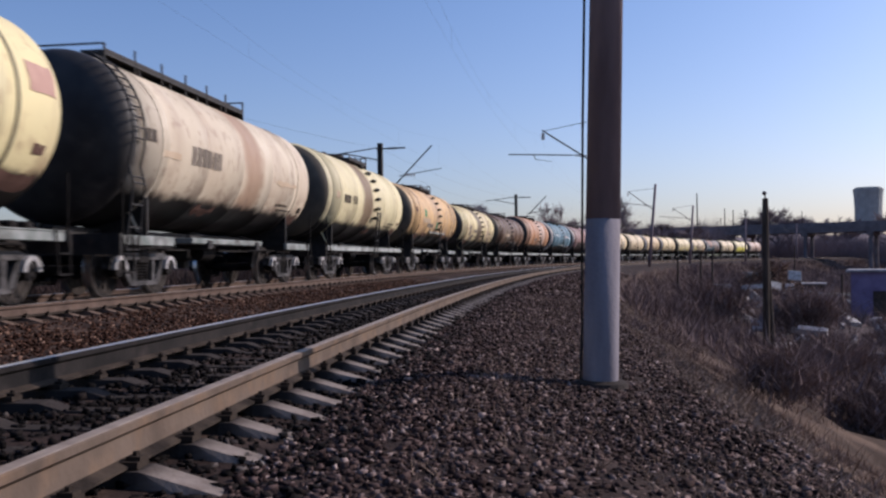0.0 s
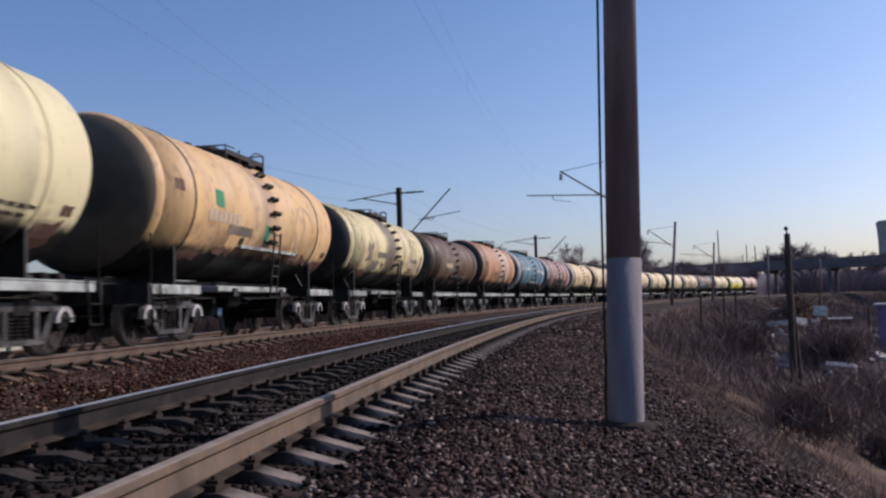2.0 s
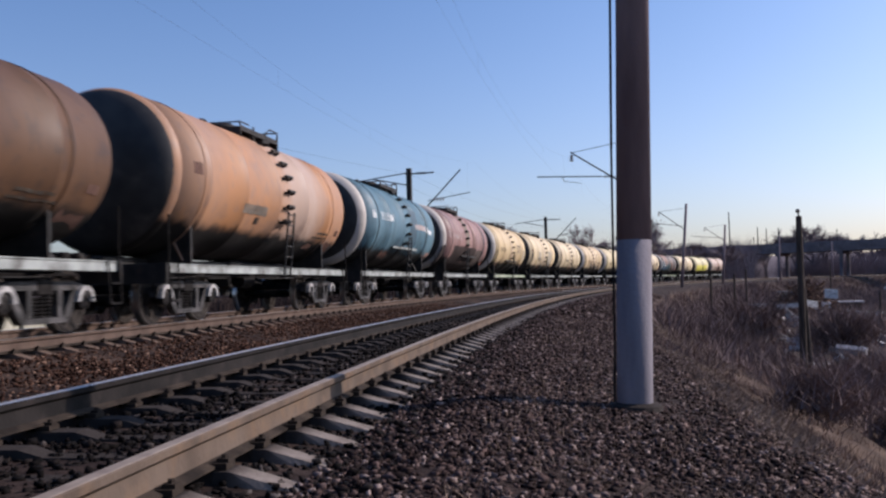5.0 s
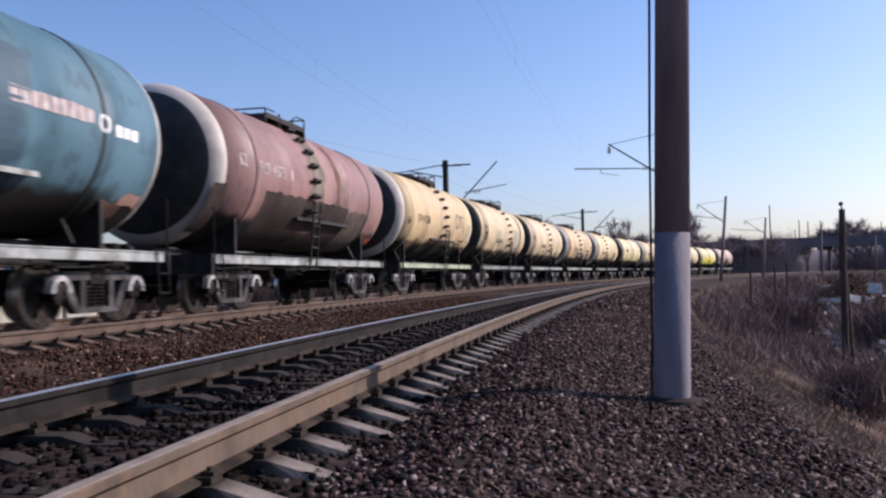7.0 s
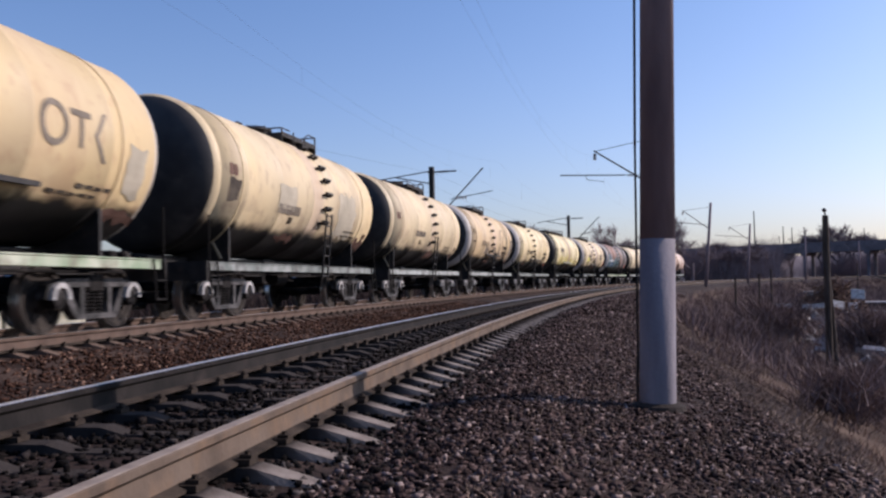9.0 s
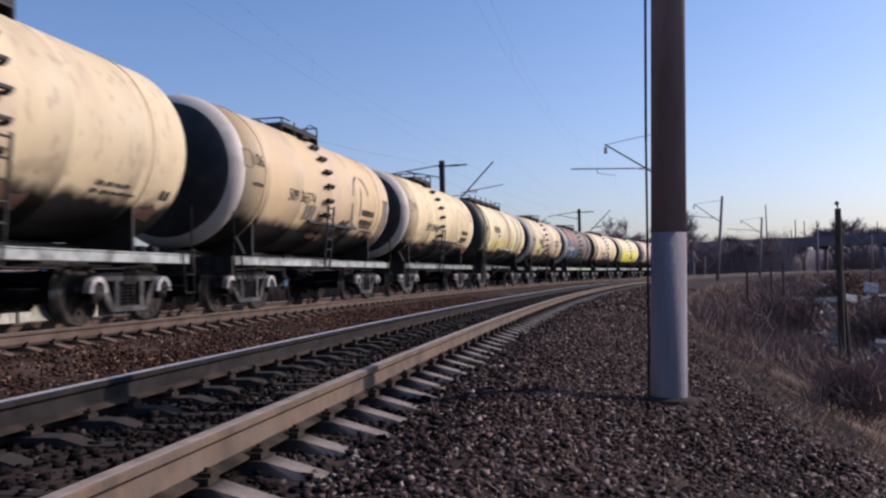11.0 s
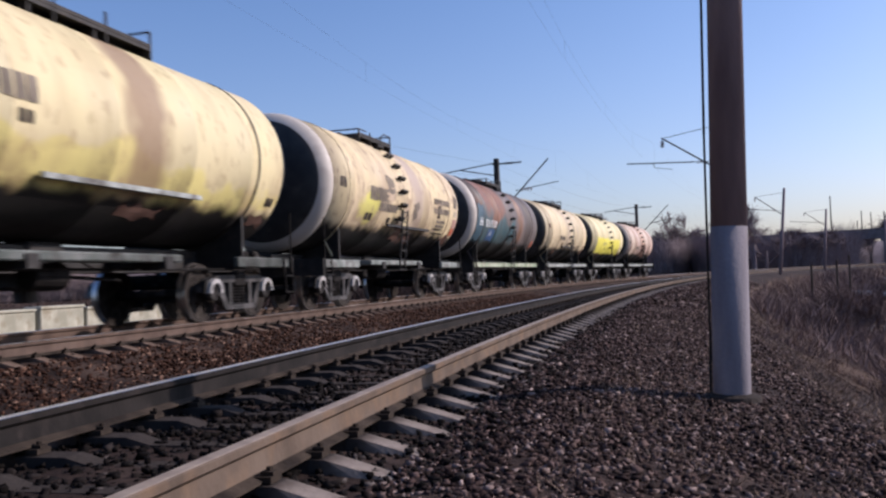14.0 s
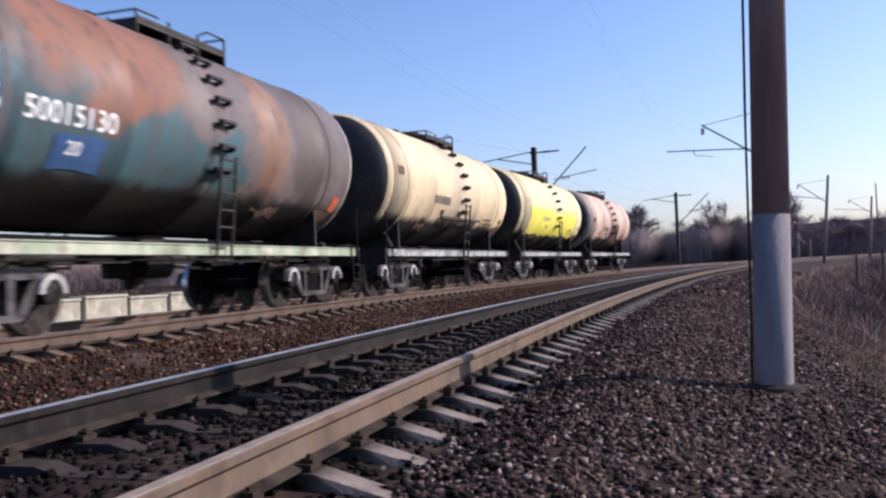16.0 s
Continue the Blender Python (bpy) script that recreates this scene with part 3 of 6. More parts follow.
def add_ladder(root, sg, x, lower):
    """Separate step treads up the flank and a straight flight below them."""
    if not RUNG:
        RUNG.append(rung_mesh())
    if not lower:
        pts = [(1.42, 0.80), (1.56, 1.9)] + [((TANK_R + 0.07) * math.cos(radians(a)), TANK_Z + (TANK_R + 0.07) * math.sin(radians(a))) for a in range(-20, 61, 10)]
        ladder = part("ladder", pipe([(x - 0.2, sg * y, z) for y, z in pts], 0.02), M_STEEL, root, "tall black steel ladder bent over the flank")
        part("stringer", pipe([(x + 0.2, sg * y, z) for y, z in pts], 0.02), M_STEEL, ladder)
        for i in range(15):
            f = (i + 0.5) / 15 * (len(pts) - 1) if i > 4 else i * 0.34
            k = int(f)
            y, z = (pts[k][j] + (pts[k + 1][j] - pts[k][j]) * (f - k) for j in (0, 1))
            bm = bmesh.new()
            tube(bm, (x - 0.2, sg * y, z), (x + 0.2, sg * y, z), 0.017, 6)
            part("ladder_step", bm, M_STEEL, ladder)
        return
    a0 = -22
    for i in range(8):
        a = radians(a0 + (66 - a0) * i / 7)
        r = TANK_R + 0.10
        ob = part("rung", RUNG[0], M_STEEL, root)
        ob.matrix_basis = Matrix.Translation((x, sg * r * math.cos(a), TANK_Z + r * math.sin(a))) @ pose(0, 0, 0, 0, 0, 0 if sg < 0 else 180)
    z1 = 2.35
    ladder = part("ladder", pipe([(x - 0.2, sg * 1.45, 0.80), (x - 0.2, sg * 1.6, z1)], 0.024), M_STEEL, root, "black steel ladder")
    part("stringer", pipe([(x + 0.2, sg * 1.45, 0.80), (x + 0.2, sg * 1.6, z1)], 0.024), M_STEEL, ladder)
    for i in range(7):
        f = i / 6
        bm = bmesh.new()
        tube(bm, (x - 0.2, sg * (1.45 + 0.15 * f), 0.82 + (z1 - 0.88) * f), (x + 0.2, sg * (1.45 + 0.15 * f), 0.82 + (z1 - 0.88) * f), 0.018, 6)
        part("ladder_step", bm, M_STEEL, ladder)


def build_wagon(long_walk):
    """One bogie tank wagon; x along the line, y to the left of it, z from the rail."""
    root = empty("tank_wagon")
    barrel = part("barrel", shell_mesh(), M_BLACK, root)
    barrel.location = (0, 0, TANK_Z)
    for sg in (-1, 1):
        h = part("end_head", head_mesh(sg), M_BLACK, root)
        h.location = (0, 0, TANK_Z)
    for x in (-3.95, 3.95):
        part("tank_strap", strap_mesh(x), M_STEEL, root, "dark steel holding strap")
    # underframe
    for sg in (-1, 1):
        bm = bmesh.new()
        box(bm, -5.35, 5.35, sg * 1.34 - 0.045, sg * 1.34 + 0.045, 0.90, 1.04, 0.01)
        box(bm, -5.35, 5.35, min(sg * 1.30, sg * 1.40), max(sg * 1.30, sg * 1.40), 1.044, 1.062)
        part("side_sill", bm, M_BLACK, root, "dusty pale grey side sill")
    bm = bmesh.new()
    box(bm, -5.4, 5.4, -0.28, 0.28, 0.84, 1.2)
    part("centre_sill", bm, M_STEEL, root)
    for x in (-3.9, -1.4, 1.4, 3.9):
        bm = bmesh.new()
        box(bm, x - 0.1, x + 0.1, -1.29, 1.29, 0.86, 1.03)
        part("cross_beam", bm, M_STEEL, root)
    for x in (-3.9, 3.9):
        bm = bmesh.new()
        for px in (x,):
            rows = [[], []]
            for i in range(13):
                a = radians(-140 + 100 * i / 12)
                y, z = (TANK_R + 0.01) * math.cos(a), TANK_Z + (TANK_R + 0.01) * math.sin(a)
                for j, dx in enumerate((-0.03, 0.03)):
                    rows[j].append((bm.verts.new((px + dx, y, z)), bm.verts.new((px + dx, y, 1.02))))
            for row in rows:
                for (a, b), (c, d) in zip(row, row[1:]):
                    bm.faces.new((a, c, d, b))
            for (a, b), (c, d) in zip(rows[0], rows[1]):
                bm.faces.new((a, b, d, c))
        bmesh.ops.recalc_face_normals(bm, faces=bm.faces[:])
        part("saddle", bm, M_STEEL, root, "black tank saddle")
    for sg in (-1, 1):
        bm = bmesh.new()
        box(bm, sg * 5.33 - 0.04, sg * 5.33 + 0.04, -1.42, 1.42, 0.72, 1.07)
        part("buffer_beam", bm, M_STEEL, root)
        bm = bmesh.new()
        box(bm, min(sg * 5.3, sg * 5.85), max(sg * 5.3, sg * 5.85), -0.12, 0.12, 0.95, 1.18, 0.02)
        box(bm, min(sg * 5.8, sg * 6.02), max(sg * 5.8, sg * 6.02), -0.2, 0.2, 0.88, 1.26, 0.04)
        part("coupler", bm, M_BOGIE, root, "cast steel automatic coupler")
        for yy in (-1.42, 1.42):
            bm = bmesh.new()
            xx = sg * 5.28
            sweep(bm, [(xx, yy, 1.06), (xx, yy * 1.03, 0.42), (xx - sg * 0.32, yy * 1.03, 0.42), (xx - sg * 0.32, yy, 1.06)], 0.02, 6)
            tube(bm, (xx, yy * 1.03, 0.72), (xx - sg * 0.32, yy * 1.03, 0.72), 0.018, 6)
            tube(bm, (xx, yy, 1.06), (xx, yy, 1.9), 0.018, 6)
            part("step", bm, M_BOGIE, root)
    bm = bmesh.new()
    lathe(bm, [(-0.9, 0.02), (-0.88, 0.16), (-0.3, 0.18), (-0.28, 0.02)], 16)
    bmesh.ops.translate(bm, verts=bm.verts[:], vec=(0, -0.75, 0.78))
    tube(bm, (-0.3, -0.75, 0.78), (1.6, -0.3, 0.72), 0.025, 6)
    part("brake_cylinder", bm, M_BOGIE, root)
    bm = bmesh.new()
    lathe(bm, [(0.6, 0.02), (0.65, 0.2), (1.5, 0.2), (1.55, 0.02)], 16)
    bmesh.ops.translate(bm, verts=bm.verts[:], vec=(0, 0.7, 0.8))
    part("air_reservoir", bm, M_BOGIE, root)
    bm = bmesh.new()
    tube(bm, (-5.0, -0.9, 0.86), (5.0, -0.9, 0.86), 0.022, 6)
    for x in (-1.8, 0.2, 2.1):
        tube(bm, (x, -0.9, 0.86), (x, -0.5, 1.1), 0.015, 6)
    part("brake_pipe", bm, M_BOGIE, root)
    bm = bmesh.new()
    box(bm, -0.35, 0.35, -0.35, 0.35, 0.62, 1.25, 0.05)
    tube(bm, (0, 0, 0.45), (0, 0, 0.7), 0.16, 14)
    part("drain_valve", bm, M_STEEL, root)
    for bx in (-3.9, 3.9):
        bogie = empty("bogie")
        bogie.parent = root
        bogie.location = (bx, 0, 0)
        for sg in (-1, 1):
            part("side_frame", side_frame_mesh(sg), M_FRAME, bogie, "dusty grey cast side frame")
            for px in (-0.17, 0.0, 0.17):
                part("spring", spring_mesh(sg, px), M_BOGIE, bogie)
            for wx in (-0.925, 0.925):
                part("axle_box", adapter_mesh(sg, wx), M_ADAPTER, bogie, "pale axle-box arch with its highlight in the colour")
        bm = bmesh.new()
        box(bm, -0.2, 0.2, -1.1, 1.1, 0.56, 0.82, 0.03)
        tube(bm, (0, 0, 0.8), (0, 0, 0.98), 0.18, 14)
        part("bolster", bm, M_BOGIE, bogie)
        for wx in (-0.4, 0.4):
            bm = bmesh.new()
            box(bm, wx - 0.04, wx + 0.04, -0.85, 0.85, 0.34, 0.42)
            for sg in (-1, 1):
                box(bm, wx + (0.02 if wx > 0 else -0.1), wx + (0.1 if wx > 0 else -0.02), sg * 0.79 - 0.05, sg * 0.79 + 0.05, 0.3, 0.6)
            part("brake_beam", bm, M_STEEL, bogie)
        for wx in (-0.925, 0.925):
            ws = empty("wheelset")
            ws.parent = root
            ws.location = (bx + wx, 0, 0.475)
            for sg in (-1, 1):
                part("wheel", wheel_mesh(sg), M_WHEEL, ws)
            part("axle", axle_mesh(), M_BOGIE, ws)
    platform_parts(root, long_walk)
    for sg in (-1, 1):
        add_ladder(root, sg, -4.98 if long_walk else 0.35, not long_walk)
    return root


C = lambda *v: v
# base, second tone, dirt, amount, patches, band, end head, label
WAGONS = (
    ("pale lemon tank wagon with a faded red placard", C(.62, .54, .30), C(.56, .49, .28), C(0.320, 0.220, 0.130), .45, None, None, "same"),
    ("beige tank wagon with brown oil runs and a long top walkway", C(0.52, 0.45, 0.34), C(0.46, 0.39, 0.29), C(0.260, 0.180, 0.130), .55, None, (C(0.27, 0.165, 0.105), 0.7, 0.75, .8), "black"),
    ("pale lemon tank wagon with a dark brown oil band", C(.56, .50, .30), C(.52, .46, .28), C(0.340, 0.270, 0.180), .35, None, (C(0.14, 0.085, 0.05), -0.5, 0.9, .9), "same"),
    ("orange-tan tank wagon with chipped paint", C(.52, .33, .15), C(.50, .345, .19), C(0.220, 0.130, 0.080), .5, None, (C(0.300, 0.200, 0.130), 0.2, 0.7, .7), "shade"),
    ("cream tank wagon with a dark brown oil band and stains", C(.55, .48, .25), C(.51, .43, .25), C(0.220, 0.140, 0.090), .7, None, (C(0.090, 0.065, 0.050), -0.2, 1.0, .9), "black"),
    ("dark rust-brown tank wagon with worn paint", C(0.060, 0.027, 0.012), C(0.10, 0.051, 0.027), C(0.050, 0.030, 0.022), .6, ((C(0.115, 0.080, 0.055), -1.5, -0.5, 1.5, 0.7),), None, "same"),
    ("orange tank wagon with grey worn end", C(0.37, 0.175, 0.078), C(0.32, 0.18, 0.11), C(0.240, 0.150, 0.110), .6, None, (C(0.360, 0.270, 0.220), 1.6, 1.8, .8), "black"),
    ("teal-blue tank wagon with white lettering marks", C(0.048, 0.115, 0.15), C(0.078, 0.155, 0.20), C(0.020, 0.040, 0.050), .45, None, None, "white"),
    ("salmon-pink tank wagon with dark brown rusted patches", C(0.255, 0.138, 0.125), C(0.22, 0.132, 0.122), C(0.13, 0.085, 0.075), .65, None, (C(0.288, 0.168, 0.144), 0.3, 0.5, .6), "white"),
    ("creamy orange tank wagon with dark stencilled marks", C(0.51, 0.385, 0.21), C(0.48, 0.37, 0.22), C(0.380, 0.250, 0.150), .4, None, (C(0.386, 0.281, 0.205), 0.2, 0.7, .5), "white"),
    ("cream tank wagon with grey overpainted patches", C(0.547, 0.426, 0.247), C(0.516, 0.417, 0.267), C(0.340, 0.250, 0.170), .5, None, (C(0.403, 0.306, 0.242), 0.3, 0.5, .6), "black"),
    ("cream tank wagon with brown stains", C(0.547, 0.440, 0.275), C(0.492, 0.402, 0.261), C(0.340, 0.250, 0.170), .55, None, (C(0.420, 0.323, 0.242), 0.3, 0.5, .6), "black"),
    ("beige-orange tank wagon with a round dark emblem", C(0.50, 0.37, 0.205), C(0.47, 0.36, 0.235), C(0.400, 0.280, 0.190), .4, None, (C(0.420, 0.306, 0.242), 0.3, 0.6, .5), "white"),
    ("cream tank wagon with a round dark emblem and stains", C(0.578, 0.471, 0.267), C(0.547, 0.448, 0.275), C(0.340, 0.240, 0.160), .45, None, (C(0.504, 0.410, 0.271), -0.8, 0.6, .4), "white"),
    ("yellow-cream tank wagon with black end and long top walkway", C(.58, .50, .29), C(.55, .475, .29), C(0.28, 0.19, 0.11), .4, ((C(0.58, 0.50, 0.20), 0.0, -0.75, 3.6, 0.45),), (C(0.20, 0.125, 0.085), 0.7, 0.6, .8), "black"),
    ("cream tank wagon with yellow patches and dark scrapes", C(0.563, 0.463, 0.275), C(0.516, 0.417, 0.275), C(0.260, 0.180, 0.130), .65, ((C(0.620, 0.578, 0.16), -2.7, -0.5, 0.55, 0.4),), (C(0.353, 0.281, 0.242), 0.9, 0.6, .7), "white"),
    ("patchy teal, orange and grey tank wagon with white numbers", C(0.10, 0.083, 0.078), C(0.13, 0.104, 0.10), C(0.060, 0.05, 0.047), .5, ((C(0.036, 0.09, 0.105), -2.2, -0.7, 3.0, 0.9), (C(0.185, 0.084, 0.053), -2.3, 0.75, 1.7, 0.85), (C(0.19, 0.105, 0.07), 1.75, 0.25, 0.45, 1.0), (C(0.085, 0.066, 0.06), 3.2, 0.4, 1.0, 0.8)), None, "white"),
    ("cream tank wagon with pale brown stains", C(0.563, 0.463, 0.288), C(0.516, 0.426, 0.275), C(0.360, 0.260, 0.180), .5, None, (C(0.386, 0.306, 0.242), 0.0, 0.8, .6), "black"),
    ("cream tank wagon with bright yellow painted lower flank", C(0.563, 0.494, 0.288), C(0.547, 0.479, 0.275), C(0.400, 0.320, 0.200), .35, None, (C(0.420, 0.410, 0.271), 0.2, 0.5, .5), "black"),
    ("rusty beige tank wagon at the tail of the train", C(0.470, 0.382, 0.289), C(0.420, 0.306, 0.260), C(0.280, 0.160, 0.110), .65, None, (C(0.360, 0.200, 0.140), 0.6, 0.9, .8), "grey"),
)
M_HEADS = {
    "black": M_BLACK,
    "white": mat("pale_end_paint", [(0.36, 0.325, 0.29), (0.50, 0.455, 0.41)], 0.6, scale=1.0, detail=10, spot=((0.16, 0.13, 0.11), 0.9, 0.55, 0.8)),
    "grey": mat("grey_end_paint", [(0.12, 0.11, 0.105), (0.20, 0.18, 0.17)], 0.6, scale=1.0, detail=10, spot=((0.06, 0.05, 0.05), 0.9, 0.5, 0.7)),
    "shade": mat("shaded_end_paint", [(0.05, 0.043, 0.033), (0.12, 0.096, 0.066)], 0.6, scale=1.0, detail=10),
}
M_SILLS = (
    mat("sill_grey", [(0.20, 0.215, 0.205), (0.36, 0.385, 0.37)], 0.75, scale=3, detail=10, spot=((0.07, 0.06, 0.055), 2.5, 0.5, 0.7)),
    mat("sill_pale_green", [(0.20, 0.27, 0.18), (0.42, 0.44, 0.35)], 0.75, scale=2, detail=10, spot=((0.16, 0.14, 0.11), 2.5, 0.5, 0.7)),
    mat("sill_dark", [(0.12, 0.14, 0.13), (0.26, 0.275, 0.265)], 0.75, scale=3, detail=10, spot=((0.05, 0.045, 0.04), 2.5, 0.5, 0.7)),
)
SILL_OF = (2, 2, 0, 0, 2, 0, 0, 0, 0, 1, 2, 0, 0, 2, 2, 2, 1, 0, 0, 0)
LONG = (1, 14)
SHIFTED = {2: 0.2, 4: 0.15, 5: -0.75, 8: -0.95, 10: 0.45, 12: -0.75, 13: -1.05, 15: -0.9, 16: -0.2}   # ladders and platforms off the middle
STRAP_IN = {3: 0.25, 7: 0.5, 8: 0.3}                               # straps set nearer the middle
SHORT = (1, 3, 4, 14, 15)                                 # wagons with stub sills at the ends only
PITCH = 12.02


def stub_mesh(end, sg):
    bm = bmesh.new()
    x0, x1 = sorted((end * 3.3, end * 5.35))
    box(bm, x0, x1, sg * 1.34 - 0.05, sg * 1.34 + 0.05, 0.88, 1.05, 0.015)
    return mesh_from("side_sill", bm)


def build_train():
    plain, walked = build_wagon(False), build_wagon(True)
    out = []
    used = set()
    for n, (label, base, second, stain, amount, patch, band, end) in enumerate(WAGONS):
        src = walked if n in LONG else plain
        if src.name in used:
            w = copy_thing(src, Matrix())
        else:
            w = src
            used.add(src.name)
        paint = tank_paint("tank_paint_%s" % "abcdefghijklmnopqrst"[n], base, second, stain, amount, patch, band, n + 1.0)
        tagged(w, label, "tank wagon", "wagons of the goods train")
        for ob in w.children:
            kind = ob.name.split(".")[0]
            if kind in ("ladder", "rung", "walkway", "railing", "end_rail") and n in SHIFTED:
                ob.location.x += SHIFTED[n]
            if kind == "tank_strap":
                ob.location.x -= math.copysign(STRAP_IN.get(n, 0.0), ob.data.vertices[0].co.x)
            m = None
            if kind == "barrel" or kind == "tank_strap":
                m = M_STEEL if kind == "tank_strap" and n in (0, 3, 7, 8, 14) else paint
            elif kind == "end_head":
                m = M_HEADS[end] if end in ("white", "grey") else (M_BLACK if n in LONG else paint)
                # the shade on the camera-facing dish is put into its dark colour
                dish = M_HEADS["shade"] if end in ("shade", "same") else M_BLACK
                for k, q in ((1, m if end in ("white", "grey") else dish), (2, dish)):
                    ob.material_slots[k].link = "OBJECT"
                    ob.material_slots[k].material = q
            elif kind == "side_sill":
                m = M_SILLS[SILL_OF[n]]
            if m:
                ob.material_slots[0].link = "OBJECT"
                ob.material_slots[0].material = m
        if n in SHORT:
            for ob in [o for o in w.children if o.name.startswith("side_sill")]:
                sg = -1 if ob.data.vertices[0].co.y < 0 else 1
                ob.data = stub_mesh(-1, sg)
                ob.data.materials.append(M_SILLS[SILL_OF[n]])
                part("side_sill", stub_mesh(1, sg), M_SILLS[SILL_OF[n]], w)
                bm = bmesh.new()
                box(bm, -2.2, 1.8, sg * 1.05 - 0.2, sg * 1.05 + 0.2, 0.95, 1.07, 0.02)
                part("pipe_cover", bm, M_SILLS[SILL_OF[n]], w)
        out.append(w)
    return out


TRAIN = build_train()


def wagon_s(n, t):
    """Where wagon n's middle stands along the line at t seconds."""
    f = min(1.0, max(0.0, (t - 12.0) / 1.8))
    return n * PITCH + 6.756 - 11.9061 * t - 0.01188 * t * t + 0.001332 * t ** 3 + 0.2 * f * f * (3 - 2 * f)


# ---- catenary poles ----
def build_mast(s, off, z, height, r0, r1, lean=0.0, arm=0, two_tone=False):
    """A tapered concrete mast; arm is +1 or -1 for the side of its bracket across the line, 0 for none."""
    root = empty("catenary_mast", at_line(s, off, z) @ pose(0, 0, 0, lean, 0, 0))
    bm = bmesh.new()
    split = 1.42 if two_tone else 0.0
    if split:
        rs = r0 + (r1 - r0) * split / height
        lathe(bm, [(-0.6, r0), (0, r0), (split, rs)], 32, "Z")
        part("shaft_base", bm, M_POLE, root, "pale grey whitewashed lower shaft", True)
        bm = bmesh.new()
        lathe(bm, [(split, rs), (height, r1)], 32, "Z")
        part("shaft", bm, M_POLE_TOP, root, "weathered brown-grey concrete upper shaft", True)
    else:
        lathe(bm, [(-0.8, r0), (height, r1)], 14, "Z")
        part("shaft", bm, M_POLE_TOP, root, "", True)
    if arm:
        a = arm
        bm = bmesh.new()
        tube(bm, (0, 0, 6.7), (0, a * 3.1, 8.7), 0.045, 8)
        part("bracket", bm, M_STEEL, root)
        bm = bmesh.new()
        tube(bm, (0, a * 3.05, 8.66), (0, 0.1 * a, 9.2), 0.018, 6)
        part("tie_rod", bm, M_STEEL, root)
        bm = bmesh.new()
        for k in range(4):
            bmesh.ops.create_cone(bm, cap_ends=True, segments=12, radius1=0.13, radius2=0.05, depth=0.07, matrix=Matrix.Translation((0, a * 3.05, 8.5 - 0.1 * k)))
        part("insulator", bm, M_INSULATOR, root)
        bm = bmesh.new()
        tube(bm, (0, a * 1.3, 7.2), (0, a * 5.1, 7.32), 0.035, 8)
        tube(bm, (0, a * 3.6, 7.26), (0, a * 3.5, 7.0), 0.02, 6)
        tube(bm, (0, a * 3.5, 7.0), (0, a * 2.5, 6.85), 0.015, 6)
        part("registration_arm", bm, M_STEEL, root)
        bm = bmesh.new()
        for k in range(4):
            bmesh.ops.create_cone(bm, cap_ends=True, segments=12, radius1=0.08, radius2=0.08, depth=0.04, matrix=Matrix.Translation((0, a * (0.85 + 0.1 * k), 7.18)) @ Matrix.Rotation(math.pi / 2, 4, "X"))
        tube(bm, (0, 0, 7.15), (0, a * 1.3, 7.2), 0.02, 6)
        part("rod_insulator", bm, M_INSULATOR, root)
    return tagged(root, "tapered concrete catenary mast beside the tracks", "mast", "catenary masts")


# ---- decals on the tanks ----
def wrap(ob_mesh, x, ang, radius):
    """Bends a flat mesh in x, y onto the flank that faces the near track."""
    for v in ob_mesh.vertices:
        a = radians(ang) + v.co.y / radius
        v.co = Vector((x + v.co.x, -radius * math.cos(a), TANK_Z + radius * math.sin(a)))
    return ob_mesh


def text_mesh(words, size, x, ang):
    cu = bpy.data.curves.new("marking", "FONT")
    cu.body, cu.size, cu.align_x, cu.align_y = words, size, "CENTER", "CENTER"
    cu.space_character = 1.05
    cu.offset = 0.002
    tmp = bpy.data.objects.new("tmp", cu)
    me = bpy.data.meshes.new_from_object(tmp)
    bpy.data.objects.remove(tmp)
    bm = bmesh.new()
    bm.from_mesh(me)
    bmesh.ops.triangulate(bm, faces=bm.faces[:])
    me2 = mesh_from("marking", bm)
    me2.materials.clear()
    return wrap(me2, x, ang, TANK_R + 0.012)


def patch_mesh(w, h, x, ang, rough=0.06, seed=0, radius=0.010, skew=0.0):
    rnd = random.Random(seed)
    k, q = max(2, int(w / 0.15)), max(2, int(h / 0.12))
    bm = bmesh.new()
    grid = []
    for j in range(q + 1):
        row = []
        for i in range(k + 1):
            px, py = (i / k - 0.5) * w, (j / q - 0.5) * h
            if i in (0, k):
                px += rnd.uniform(-rough, rough)
            if j in (0, q):
                py += rnd.uniform(-rough, rough)
            row.append(bm.verts.new((px + skew * py, py, 0)))
        grid.append(row)
    for a, b in zip(grid, grid[1:]):
        for i in range(k):
            bm.faces.new((a[i], a[i + 1], b[i + 1], b[i]))
    return wrap(mesh_from("marking", bm), x, ang, TANK_R + radius)


def ring_mesh(r, width, a0, a1, x, ang):
    bm = bmesh.new()
    n = max(4, int((a1 - a0) / 10))
    prev = None
    for i in range(n + 1):
        a = radians(a0 + (a1 - a0) * i / n)
        cur = [bm.verts.new((rr * math.cos(a), rr * math.sin(a), 0)) for rr in (r - width / 2, r + width / 2)]
        if prev:
            bm.faces.new((prev[0], prev[1], cur[1], cur[0]))
        prev = cur
    return wrap(mesh_from("emblem", bm), x, ang, TANK_R + 0.010)


